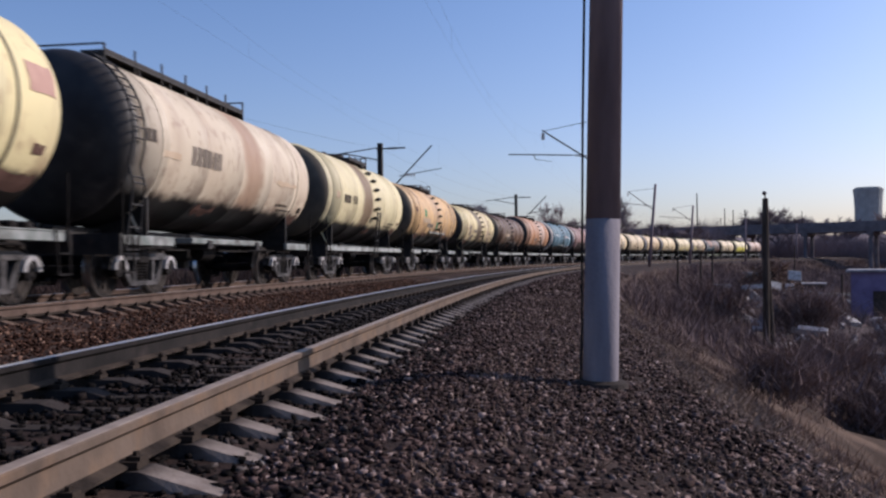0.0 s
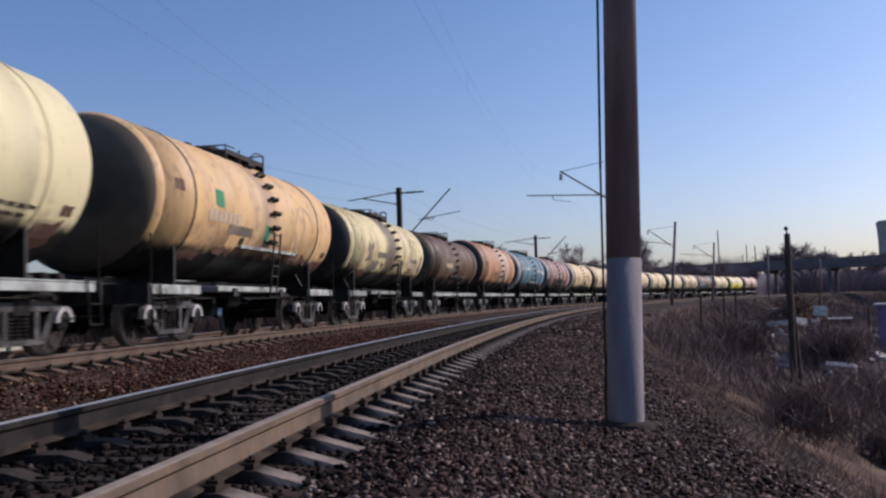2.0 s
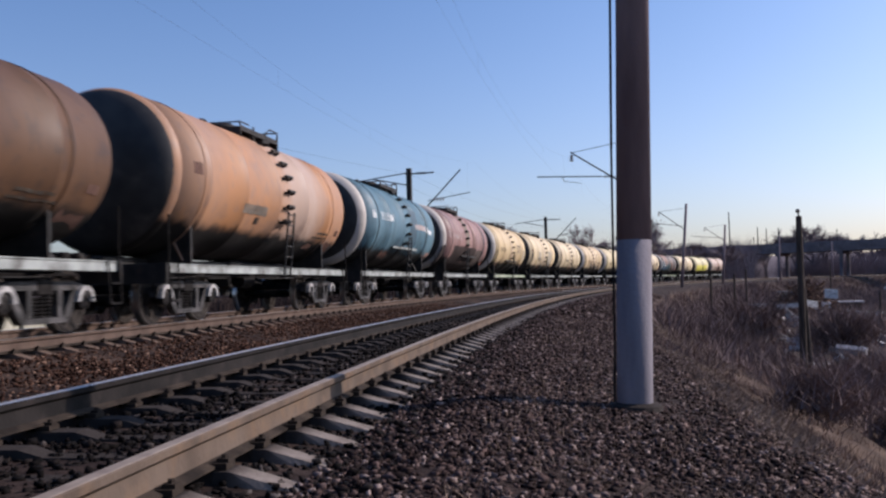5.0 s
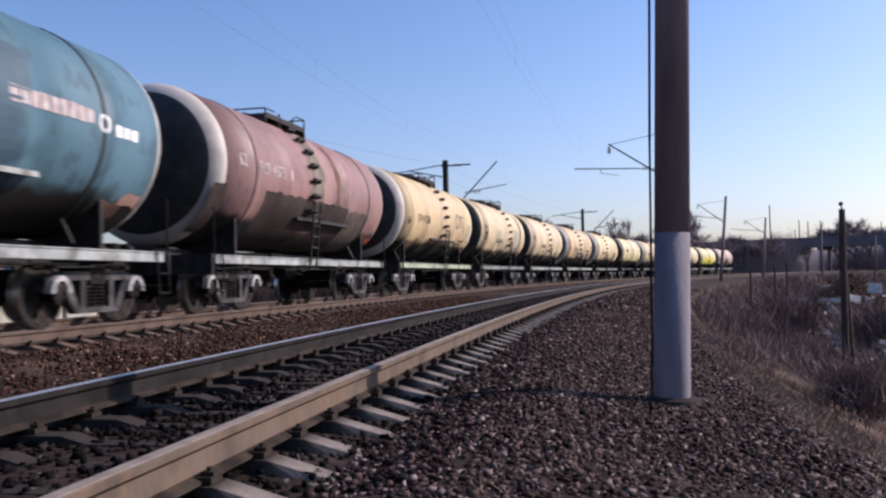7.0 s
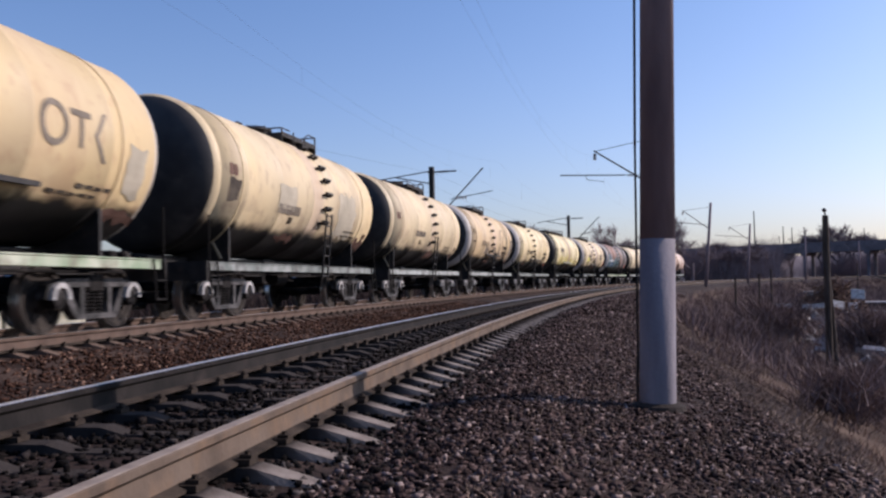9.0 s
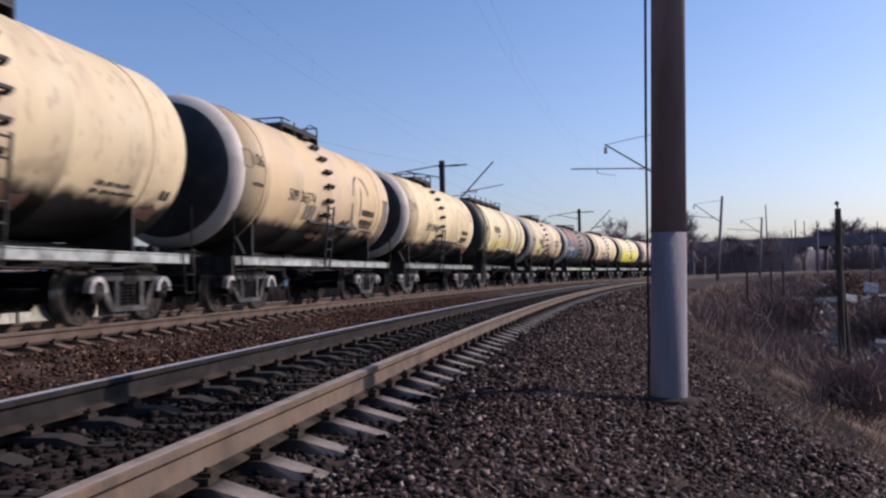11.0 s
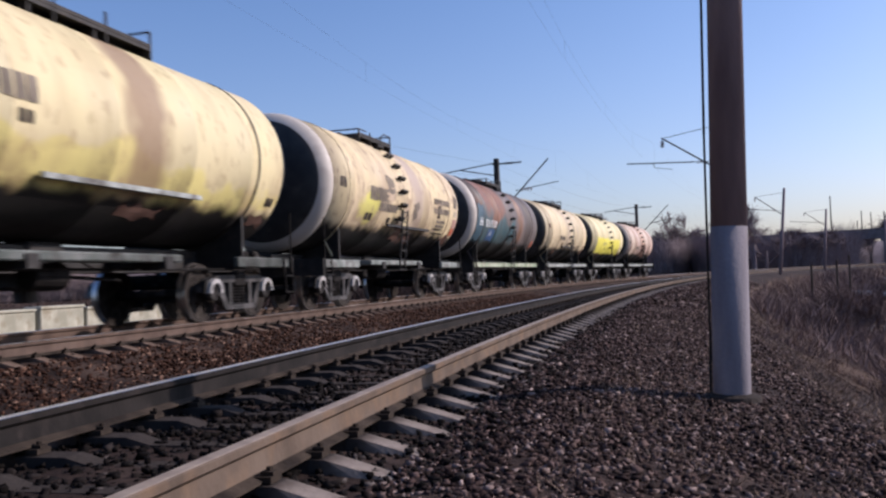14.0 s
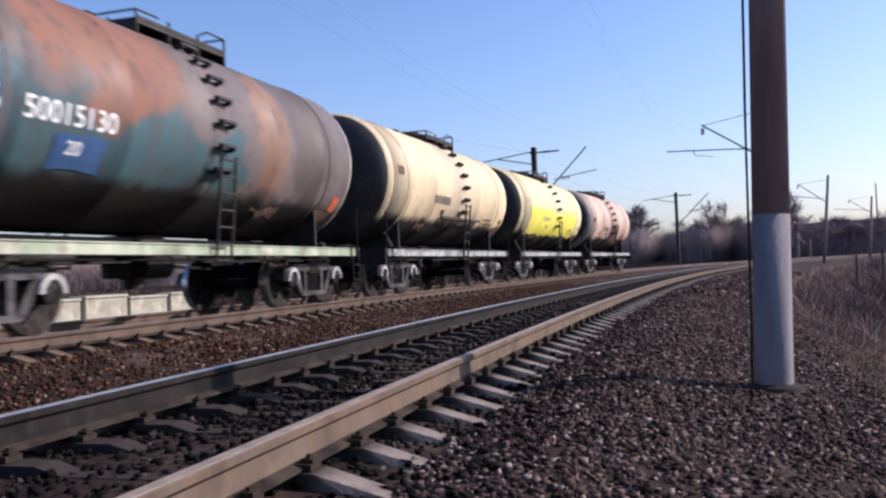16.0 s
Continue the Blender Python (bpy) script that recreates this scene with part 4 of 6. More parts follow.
D = {
    "dark": mat("stencil_black", [(0.035, 0.028, 0.024), (0.09, 0.075, 0.06)], 0.7, scale=5, detail=8),
    "brown": mat("rust_patch", [(0.09, 0.05, 0.04), (0.17, 0.10, 0.08)], 0.8, scale=2.5, detail=9),
    "faded": mat("faded_red_paint", [(0.34, 0.20, 0.17), (0.42, 0.27, 0.22)], 0.75, scale=2.5, detail=9),
    "grey": mat("grey_overpaint", [(0.30, 0.27, 0.21), (0.42, 0.37, 0.29)], 0.75, scale=2, detail=9),
    "tan": mat("tan_overpaint", [(0.38, 0.29, 0.2), (0.48, 0.38, 0.28)], 0.75, scale=2, detail=9),
    "green": mat("green_paint", [(0.03, 0.17, 0.09), (0.06, 0.24, 0.13)], 0.7, scale=4, detail=8),
    "white": mat("white_lettering", [(0.62, 0.64, 0.64), (0.82, 0.83, 0.82)], 0.65, scale=4, detail=8),
    "blue": mat("blue_panel", [(0.02, 0.06, 0.15), (0.035, 0.09, 0.20)], 0.6, scale=3, detail=8),
    "yellow": mat("yellow_paint", [(0.62, 0.55, 0.06), (0.72, 0.66, 0.12)], 0.65, scale=1.5, detail=8),
    "red": mat("red_sign", [(0.42, 0.07, 0.03), (0.55, 0.14, 0.06)], 0.6, scale=4, detail=8),
    "slate": mat("worn_slate_paint", [(0.13, 0.11, 0.09), (0.22, 0.185, 0.15)], 0.75, scale=3, detail=9),
    "char": mat("charred_rust_patch", [(0.03, 0.0225, 0.021), (0.06, 0.044, 0.04)], 0.75, scale=1.4, detail=10),
    "umber": mat("grey_umber_patch", [(0.065, 0.052, 0.046), (0.115, 0.092, 0.08)], 0.75, scale=2.5, detail=9),
    "chalk": mat("worn_white_lettering", [(0.34, 0.27, 0.26), (0.52, 0.45, 0.43)], 0.7, scale=6, detail=9),
    "navy": mat("dark_blue_stain", [(0.02, 0.055, 0.08), (0.045, 0.09, 0.12)], 0.6, scale=2, detail=8),
}


def mark(n, mesh, colour, name="marking", label=""):
    return part(name, mesh, D[colour], TRAIN[n], label)


def bars(n, x, ang, w, h, count, colour="dark"):
    """Lettering that cannot be read: a row of plain bars."""
    step = w / count
    for i in range(count):
        mark(n, patch_mesh(step * 0.8, h, x - w / 2 + step * (i + 0.5), ang, 0.012, n * 31 + i), colour)


def emblem(n, x, ang, r, colour="dark"):
    for a0, a1 in ((100, 170), (185, 265), (20, 80)):
        mark(n, ring_mesh(r, r * 0.13, a0, a1, x, ang), colour, "emblem")
    mark(n, patch_mesh(r * 0.13, r * 1.1, x, ang, 0.0, n), colour, "emblem")


# small plates and stencils that every tank has, worn differently
for n in range(20):
    rnd = random.Random(n + 50)
    if n not in (7, 8, 9, 12, 13, 16):
        bars(n, -4.35 + rnd.uniform(-0.1, 0.1), 2 + rnd.uniform(-6, 6), 0.4, 0.22, 2, rnd.choice(("dark", "brown", "tan")))
        bars(n, 4.6, -28 + rnd.uniform(-6, 6), 0.3, 0.16, 2, rnd.choice(("dark", "brown")))
    if n not in (3, 7, 8, 14, 16):
        bars(n, 3.2 + rnd.uniform(-0.3, 0.3), -34, 1.2, 0.05, 5)
        bars(n, 3.2 + rnd.uniform(-0.3, 0.3), -29, 0.9, 0.06, 4)
    mark(n, patch_mesh(rnd.uniform(0.5, 0.9), rnd.uniform(0.2, 0.4), 4.4 + rnd.uniform(-0.2, 0.1), -44, 0.10, n), "brown")
    mark(n, patch_mesh(rnd.uniform(0.5, 1.2), rnd.uniform(0.15, 0.3), rnd.uniform(-3.5, 3.0), -46, 0.10, n + 7), "brown")
    if n not in (1, 2, 7, 8, 9, 12, 13, 14, 16):
        bars(n, -1.4, -16 + rnd.uniform(-4, 4), 1.3, 0.21, 9, "slate")
        bars(n, -1.2, -27, 0.25, 0.16, 2)
    if n in (0, 3, 5, 7, 8, 9, 12, 13, 14, 15, 17):
        bm = bmesh.new()
        a = radians(-31)
        y, z = -(TANK_R + 0.07) * math.cos(a), TANK_Z + (TANK_R + 0.07) * math.sin(a)
        box(bm, -1.3, 2.2, y - 0.03, y + 0.03, z - 0.035, z + 0.035)
        for px in (-1.1, 0.4, 2.0):
            box(bm, px - 0.03, px + 0.03, y, y + 0.16, z - 0.02, z + 0.02)
        part("side_bar", bm, M_SILLS[0] if n in (3, 7, 14) else M_STEEL, TRAIN[n])

mark(0, patch_mesh(0.62, 0.42, 4.55, 14, 0.02, 3), "faded", label="faded red placard")
mark(0, patch_mesh(0.7, 0.3, 4.5, -44, 0.05, 4), "brown")
mark(1, patch_mesh(0.8, 0.14, -3.6, -8, 0.02, 5), "tan")
mark(1, patch_mesh(1.5, 0.10, 3.0, -8, 0.04, 6), "tan")
mark(2, text_mesh("958", 0.38, -2.3, -6), "dark", label="dark stencilled number")
bars(2, -3.2, -6, 0.8, 0.26, 4)
bars(1, -2.0, -4, 1.5, 0.36, 6, "slate")
bars(14, -2.2, 4, 1.4, 0.30, 7, "slate")
bars(14, -1.7, -8, 0.25, 0.14, 2)
mark(3, patch_mesh(0.36, 0.34, -2.6, 4, 0.02, 8), "green")
bars(3, -2.3, -10, 1.6, 0.24, 7, "tan")
mark(3, patch_mesh(0.28, 0.34, 0.1, -16, 0.02, 9), "green")
emblem(3, 2.6, -6, 0.62, "tan")
for x, w in ((-1.9, 0.9), (2.4, 0.5), (3.2, 0.6)):
    mark(3, patch_mesh(w, 0.22, x, -38, 0.09, int(x * 10)), "brown")
for x, w, a, h in ((-3.0, 0.5, -10, 0.7), (-2.2, 0.9, -30, 0.5), (2.6, 0.9, -14, 0.5), (3.6, 0.5, -30, 0.4), (1.4, 0.4, -28, 0.5)):
    mark(4, patch_mesh(w, h, x, a, 0.12, int(x * 10) + 90, skew=0.3), "slate" if x < 2 else "tan")
emblem(4, 3.1, 4, 0.5, "slate")
bars(4, 3.2, -14, 1.2, 0.16, 7, "slate")
mark(4, patch_mesh(0.34, 0.75, 4.5, -16, 0.06, 70), "slate")
bars(5, -1.9, -10, 1.3, 0.24, 8, "tan")
mark(7, text_mesh("515 31804", 0.35, -2.35, 6), "white", label="white painted number")
bars(7, 2.35, 3, 1.7, 0.20, 9, "chalk")
mark(7, ring_mesh(0.11, 0.05, 0, 360, 3.45, 1), "white", "emblem")
bars(7, 4.0, -1, 0.6, 0.16, 3, "white")
mark(7, text_mesh("66", 0.40, -3.95, 6), "white")
mark(7, patch_mesh(0.95, 1.9, 1.35, -6, 0.12, 11, skew=0.2), "navy")
mark(7, patch_mesh(0.5, 0.4, -0.7, -26, 0.1, 12), "navy")
mark(7, patch_mesh(0.5, 0.25, 4.6, -38, 0.06, 13), "faded")
mark(8, patch_mesh(5.1, 1.6, -0.55, -44, 0.03, 14), "char", label="dark rusted patch")
mark(8, patch_mesh(1.5, 1.45, 2.82, -44, 0.03, 15), "umber", label="grey-brown worn patch")
mark(8, patch_mesh(0.5, 1.1, -5.05, -36, 0.04, 16), "char")
mark(8, patch_mesh(0.75, 1.9, -0.25, 24, 0.10, 17), "slate")
mark(8, patch_mesh(0.28, 1.6, 1.15, 18, 0.05, 43), "brown")
mark(8, text_mesh("62", 0.34, -4.25, 4), "chalk")
mark(8, text_mesh("509 4875", 0.34, -2.85, 2), "chalk", label="worn white painted number")
mark(8, patch_mesh(0.08, 0.22, -1.85, 2, 0.02, 44), "chalk")
mark(8, patch_mesh(0.35, 0.2, 4.75, -46, 0.03, 18), "red")
# a worn mark: ring, T and angle in plain shapes
mark(9, ring_mesh(0.26, 0.09, 0, 360, 2.3, 0), "slate", "emblem")
mark(9, patch_mesh(0.46, 0.09, 2.9, 8, 0.0, 19), "slate", "emblem")
mark(9, patch_mesh(0.09, 0.5, 2.9, 0, 0.0, 20), "slate", "emblem")
mark(9, patch_mesh(0.09, 0.36, 3.37, 5, 0.0, 21, skew=0.7), "slate", "emblem")
mark(9, patch_mesh(0.09, 0.36, 3.37, -8, 0.0, 22, skew=-0.7), "slate", "emblem")
mark(9, text_mesh("574 47286", 0.36, -2.55, -7), "dark", label="dark stencilled number")
mark(9, text_mesh("66", 0.34, -4.3, -12), "dark")
mark(9, patch_mesh(0.5, 0.8, 4.4, -16, 0.06, 23), "grey")
mark(10, patch_mesh(1.0, 0.5, -1.6, -8, 0.03, 24), "grey")
mark(10, patch_mesh(1.4, 1.2, 2.6, -14, 0.10, 25), "grey", label="grey overpainted patch")
mark(10, patch_mesh(0.5, 0.4, -4.3, -12, 0.05, 26), "dark")
for n, x in ((12, 2.25), (13, 2.65)):
    emblem(n, x, -4, 0.7, "slate" if n == 12 else "tan")
    bars(n, x + 0.72, -14, 1.1, 0.16, 8)
    bars(n, x + 0.72, -24, 1.1, 0.16, 8)
mark(12, text_mesh("509 36574", 0.36, -1.9, -12), "dark", label="dark stencilled number")
mark(12, text_mesh("106", 0.36, -4.3, 8), "dark")
mark(13, text_mesh("90", 0.34, -4.2, 8), "slate")
for dx, da, w, h in ((-0.17, 0, 0.03, 0.36), (0.17, 0, 0.03, 0.36), (0, 6.5, 0.36, 0.03), (0, -6.5, 0.36, 0.03)):
    mark(12, patch_mesh(w, h, -4.75 + dx, 8 + da, 0.0, 60), "slate", "emblem")
    mark(13, patch_mesh(w, h, -4.62 + dx, 8 + da, 0.0, 60), "slate", "emblem")
bars(12, -4.3, -10, 0.5, 0.07, 4)
bars(12, -1.3, -24, 0.7, 0.36, 3, "slate")
mark(12, patch_mesh(0.55, 1.2, 4.55, -18, 0.05, 27), "slate")
mark(12, patch_mesh(0.7, 0.5, 1.2, -36, 0.06, 28, skew=0.5), "dark")
mark(13, text_mesh("509 38486", 0.38, -1.8, -15), "dark", label="dark stencilled number")
mark(13, patch_mesh(0.5, 0.4, 4.5, 14, 0.03, 30), "tan")
mark(13, patch_mesh(0.4, 0.2, 4.6, -44, 0.05, 31), "red")
bars(15, -2.6, -26, 0.5, 0.18, 2)
bars(15, -2.1, -4, 1.3, 0.32, 7, "slate")
mark(15, patch_mesh(0.5, 0.5, -1.25, 6, 0.08, 61, skew=-0.4), "slate")
mark(15, patch_mesh(0.4, 0.5, 0.75, -14, 0.10, 62), "slate")
mark(15, patch_mesh(0.4, 0.6, -0.3, -30, 0.10, 63), "slate")
mark(15, patch_mesh(0.6, 0.35, -1.3, -2, 0.06, 33), "tan")
mark(15, patch_mesh(0.45, 0.6, 0.1, -12, 0.06, 34), "tan")
mark(15, patch_mesh(0.6, 0.5, -0.1, -40, 0.1, 35), "brown")
emblem(15, 2.9, -16, 0.42, "tan")
mark(15, patch_mesh(0.3, 0.4, 2.9, -10, 0.04, 36), "dark")
bars(15, 3.2, 2, 1.7, 0.17, 10, "slate")
bars(15, 3.2, -8, 1.7, 0.17, 10, "slate")
bars(15, 3.2, -20, 0.9, 0.08, 6, "slate")
bars(15, 3.2, -25, 0.9, 0.08, 6, "slate")
mark(15, patch_mesh(0.42, 0.45, 4.65, -24, 0.05, 64), "faded")
mark(15, patch_mesh(0.30, 0.24, 4.65, -30, 0.04, 65, radius=0.013), "red")
mark(15, patch_mesh(0.32, 0.4, 4.6, 8, 0.10, 66), "slate")
mark(15, patch_mesh(0.28, 0.3, 4.6, -8, 0.08, 67), "grey")
mark(16, text_mesh("50015130", 0.36, -2.95, -11), "white", label="white painted number")
mark(16, patch_mesh(0.86, 0.44, -2.75, -27, 0.03, 37), "blue", label="dark blue panel")
mark(16, text_mesh("20", 0.24, -2.85, -25), "white")
mark(16, text_mesh("66", 0.42, -4.25, -10), "white")
mark(16, patch_mesh(0.9, 1.3, -4.35, -12, 0.08, 38, skew=0.15, radius=0.007), "navy")
mark(16, patch_mesh(0.28, 0.3, 4.55, -34, 0.03, 40), "red", label="orange-red warning sign")
mark(18, patch_mesh(7.6, 1.05, 0.0, -22, 0.10, 41), "yellow", label="bright yellow painted flank")
mark(19, patch_mesh(2.0, 0.9, 1.0, -25, 0.16, 42), "brown")


# three of the tanks are of a slimmer build
SHELL_PARTS = ("barrel", "end_head", "tank_strap", "hatch", "railing", "end_rail", "walkway", "valve", "rung", "ladder", "marking", "emblem", "side_bar")
for n, k in ((3, 0.96), (4, 0.89), (5, 0.89)):
    squat = Matrix.Translation((0, 0, 1.25)) @ Matrix.Diagonal((1, 1, k, 1)) @ Matrix.Translation((0, 0, -1.25))
    for ob in TRAIN[n].children:
        if ob.name.split(".")[0] in SHELL_PARTS:
            ob.matrix_basis = squat @ ob.matrix_basis


# ---- masts and wires beside the line ----
near_mast = build_mast(7.62, -2.285, -0.42, 10.2, 0.151, 0.121, 1.6, 1, True)
tagged(near_mast, "thick tapered concrete mast with whitewashed base in ballast")
bm = bmesh.new()
sweep(bm, [(0.02, 0.30, 9.0), (0.0, 0.19, 5.0), (-0.01, 0.185, 2.2), (0.0, 0.165, 0.5), (0.0, 0.17, -0.05)], 0.011, 6)
part("earthing_cable", bm, M_STEEL, near_mast, "thin black cable down the shaft")
bm = bmesh.new()
lathe(bm, [(-0.05, 0.26), (0.03, 0.22), (0.05, 0.16)], 20, "Z")
part("footing", bm, M_CONCRETE, near_mast)
for s, h, lean in ((52.0, 9.8, 1.0), (105.0, 9.7, 5.0), (143.0, 9.2, 4.0), (196.0, 9.4, 1.0), (246.0, 9.4, 0.0), (-42.0, 9.8, 0.0)):
    build_mast(s, -2.35, -0.5, h, 0.2, 0.14, lean, 1)


def left_mast(x, y, top_z):
    root = empty("catenary_mast", pose(x, y, -0.9, 0, 0, 90 - 16))
    h = top_z + 0.9
    bm = bmesh.new()
    box(bm, -0.17, 0.17, -0.17, 0.17, -0.4, h)
    part("shaft", bm, M_STEEL, root)
    bm = bmesh.new()
    tube(bm, (0, 0, h - 4.2), (0, -3.9, h - 0.3), 0.05, 8)
    part("bracket", bm, M_STEEL, root)
    bm = bmesh.new()
    tube(bm, (0, -1.4, h - 2.45), (0, -4.6, h - 2.0), 0.03, 8)
    part("registration_arm", bm, M_STEEL, root)
    bm = bmesh.new()
    for k in range(4):
        bmesh.ops.create_cone(bm, cap_ends=True, segments=10, radius1=0.13, radius2=0.13, depth=0.06, matrix=Matrix.Translation((0, -1.9 - 0.22 * k, h - 2.38)) @ Matrix.Rotation(math.pi / 2, 4, "X"))
    part("insulator", bm, M_INSULATOR, root)
    bm = bmesh.new()
    box(bm, -0.05, 0.05, -1.9, 0.3, h - 0.45, h - 0.35)
    for k in range(3):
        bmesh.ops.create_cone(bm, cap_ends=True, segments=10, radius1=0.1, radius2=0.1, depth=0.06, matrix=Matrix.Translation((0, -0.7 - 0.22 * k, h - 0.4)) @ Matrix.Rotation(math.pi / 2, 4, "X"))
    part("cross_arm", bm, M_STEEL, root)
    bm = bmesh.new()
    tube(bm, (0, 0, h - 0.3), (0, 4.0, h - 0.75), 0.04, 6)
    tube(bm, (0, 0, h - 1.25), (0, 2.9, h - 0.62), 0.04, 6)
    part("stay", bm, M_STEEL, root)
    return tagged(root, "dark square catenary mast beyond the train", "mast", "catenary masts")


left_mast(-1.74, 64.0, 9.25)
left_mast(14.3, 111.5, 8.95)


def wire(name, pts, r, label):
    cu = bpy.data.curves.new(name, "CURVE")
    cu.dimensions, cu.bevel_depth, cu.bevel_resolution = "3D", r, 1
    sp = cu.splines.new("POLY")
    sp.points.add(len(pts) - 1)
    for q, p in zip(sp.points, pts):
        q.co = (*p, 1)
    cu.materials.append(M_STEEL)
    return tagged(new(name, cu), label, "wire", "overhead wires")


MAST_S = (-42.0, 7.6, 52.0, 105.0, 143.0, 196.0, 246.0)


def sag(s, stops, depth):
    for a, b in zip(stops, stops[1:]):
        if a <= s <= b:
            f = (s - a) / (b - a)
            return -4 * depth * f * (1 - f)
    return 0.0


for off in (NEAR, FAR):
    ss = np.arange(-42, 246.1, 2.0)
    wire("contact_wire", [along(s, off, 6.3) for s in ss], 0.0016, "thin copper contact wire over the track")
    wire("messenger_wire", [along(s, off, 8.0 + sag(s, MAST_S, 1.3)) for s in ss], 0.0016, "thin sagging messenger wire over the track")
    for s in np.arange(-4, 200, 9.0):
        wire("dropper", [along(s, off, 6.3), along(s, off, 8.0 + sag(s, MAST_S, 1.3))], 0.0015, "thin vertical dropper wire")
for dz, sg in ((8.85, 0.6), (7.9, 0.9)):
    pts = []
    a, b, c = Vector((-24.0, 8.0, dz)), Vector((-1.74, 64.0, dz)), Vector((14.3, 111.5, dz - 0.3))
    for p, q in ((a, b), (b, c)):
        for i in range(15):
            f = i / 14
            v = p.lerp(q, f)
            v.z -= 4 * sg * f * (1 - f)
            pts.append(v)
    wire("feeder_wire", pts, 0.005, "dark feeder wire between the masts")

# telegraph post on the low ground
M_WOOD = mat("weathered_wood", [(0.035, 0.027, 0.022), (0.09, 0.07, 0.058)], 0.9, scale=4, detail=10, stretch=(4, 4, 0.4), bump=0.5)


def wooden_post(x, y, z, h, r, strut=True):
    root = empty("telegraph_post", pose(x, y, z))
    bm = bmesh.new()
    tube(bm, (0, 0, -0.6), (0.05, 0, h), r, 10, r * 0.75)
    part("shaft", bm, M_WOOD, root)
    if strut:
        bm = bmesh.new()
        tube(bm, (0.42, 0.2, -0.5), (0.1, 0.02, h * 0.62), r * 0.6, 8)
        part("strut", bm, M_WOOD, root)
        bm = bmesh.new()
        tube(bm, (0.05, 0, h), (0.03, 0, h + 0.14), 0.03, 8)
        bmesh.ops.create_uvsphere(bm, u_segments=10, v_segments=6, radius=0.085, matrix=Matrix.Translation((0.02, 0, h + 0.2)))
        part("insulator", bm, M_INSULATOR, root)
    return tagged(root, "weathered dark wooden post on the scrubby low ground", "post", "telegraph posts")


wooden_post(13.9, 33.2, -3.55, 6.45, 0.15)
for az, d, h in ((17.5, 84, 5.2), (18.9, 92, 5.5), (19.6, 100, 6.0), (22.6, 130, 11.0), (24.4, 160, 7.0), (27.0, 90, 3.5)):
    wooden_post(d * math.sin(radians(az)), d * math.cos(radians(az)), -4.6, h, 0.13, False)

# low pale platform edge beyond the train
M_PALE = mat("pale_limewash", [(0.27, 0.265, 0.21), (0.46, 0.445, 0.37)], 0.85, scale=1.5, detail=10, spot=((0.25, 0.22, 0.16), 2.5, 0.5, 0.7))
for i in range(5):
    root = empty("concrete_block", at_line(19.2 + 2.05 * i, 17.4 + 0.03 * (i % 2), -0.95))
    bm = bmesh.new()
    box(bm, -0.98, 0.98, -0.3, 0.3, 0, 1.02 + 0.05 * (i % 3), 0.03)
    part("block", bm, M_PALE, root)
    bm = bmesh.new()
    box(bm, -1.0, 1.0, -0.34, 0.34, 1.02 + 0.05 * (i % 3), 1.11 + 0.05 * (i % 3), 0.02)
    part("coping", bm, M_PALE, root)
    tagged(root, "pale limewashed concrete block with coping beyond the train", "block", "blocks of the low platform")


# ---- road bridge and distance ----
M_BRIDGE = mat("dark_bridge_concrete", [(0.13, 0.112, 0.12), (0.19, 0.165, 0.172)], 0.9, scale=0.6, detail=8)


def polar(az, d, z=0.0):
    return Vector((d * math.sin(radians(az)), d * math.cos(radians(az)), z))


def build_bridge():
    a, b = polar(14.0, 300), polar(46.0, 270)
    v = b - a
    root = empty("road_bridge", pose(a.x, a.y, -2.0, 0, 0, math.degrees(math.atan2(v.y, v.x))))
    n = v.length
    bm = bmesh.new()
    box(bm, -4, n, -5, 5, 9.2, 11.0)
    part("deck", bm, M_BRIDGE, root)
    bm = bmesh.new()
    box(bm, -4, n, -5.2, -5.0, 10.4, 12.1)
    part("parapet", bm, M_BRIDGE, root)
    for i in range(9):
        x = 8 + i * 17.5
        for y in (-3.5, 3.5):
            bm = bmesh.new()
            tube(bm, (x, y, -5), (x, y, 8.6), 0.55, 12)
            part("pier", bm, M_BRIDGE, root)
        bm = bmesh.new()
        box(bm, x - 0.8, x + 0.8, -4.8, 4.8, 8.3, 9.25)
        part("pier_cap", bm, M_BRIDGE, root)
    for i in range(7):
        bm = bmesh.new()
        x = 12 + i * 24
        tube(bm, (x, -4.6, 11), (x, -4.6, 13.5 + (i % 3)), 0.12, 6)
        part("lamp_post", bm, M_STEEL, root)
    return tagged(root, "dark concrete road bridge on piers crossing in the distance", "bridge")


build_bridge()


def build_tower():
    p = polar(28.5, 450)
    root = empty("tower_block", pose(p.x, p.y, -5, 0, 0, -27))
    m = mat("tower_concrete", [(0.25, 0.26, 0.255), (0.32, 0.335, 0.33)], 0.9, scale=0.4, detail=8)
    bm = bmesh.new()
    lathe(bm, [(0, 6.6), (18, 6.0), (27, 5.85), (33, 6.15), (35.6, 6.5), (36.2, 6.5), (36.2, 6.2)], 16, "Z")
    part("shaft", bm, m, root)
    bm = bmesh.new()
    lathe(bm, [(36.2, 5.9), (36.9, 5.7)], 16, "Z")
    part("cap", bm, m, root)
    return tagged(root, "grey-green concrete tower with a wider crown far away", "tower")


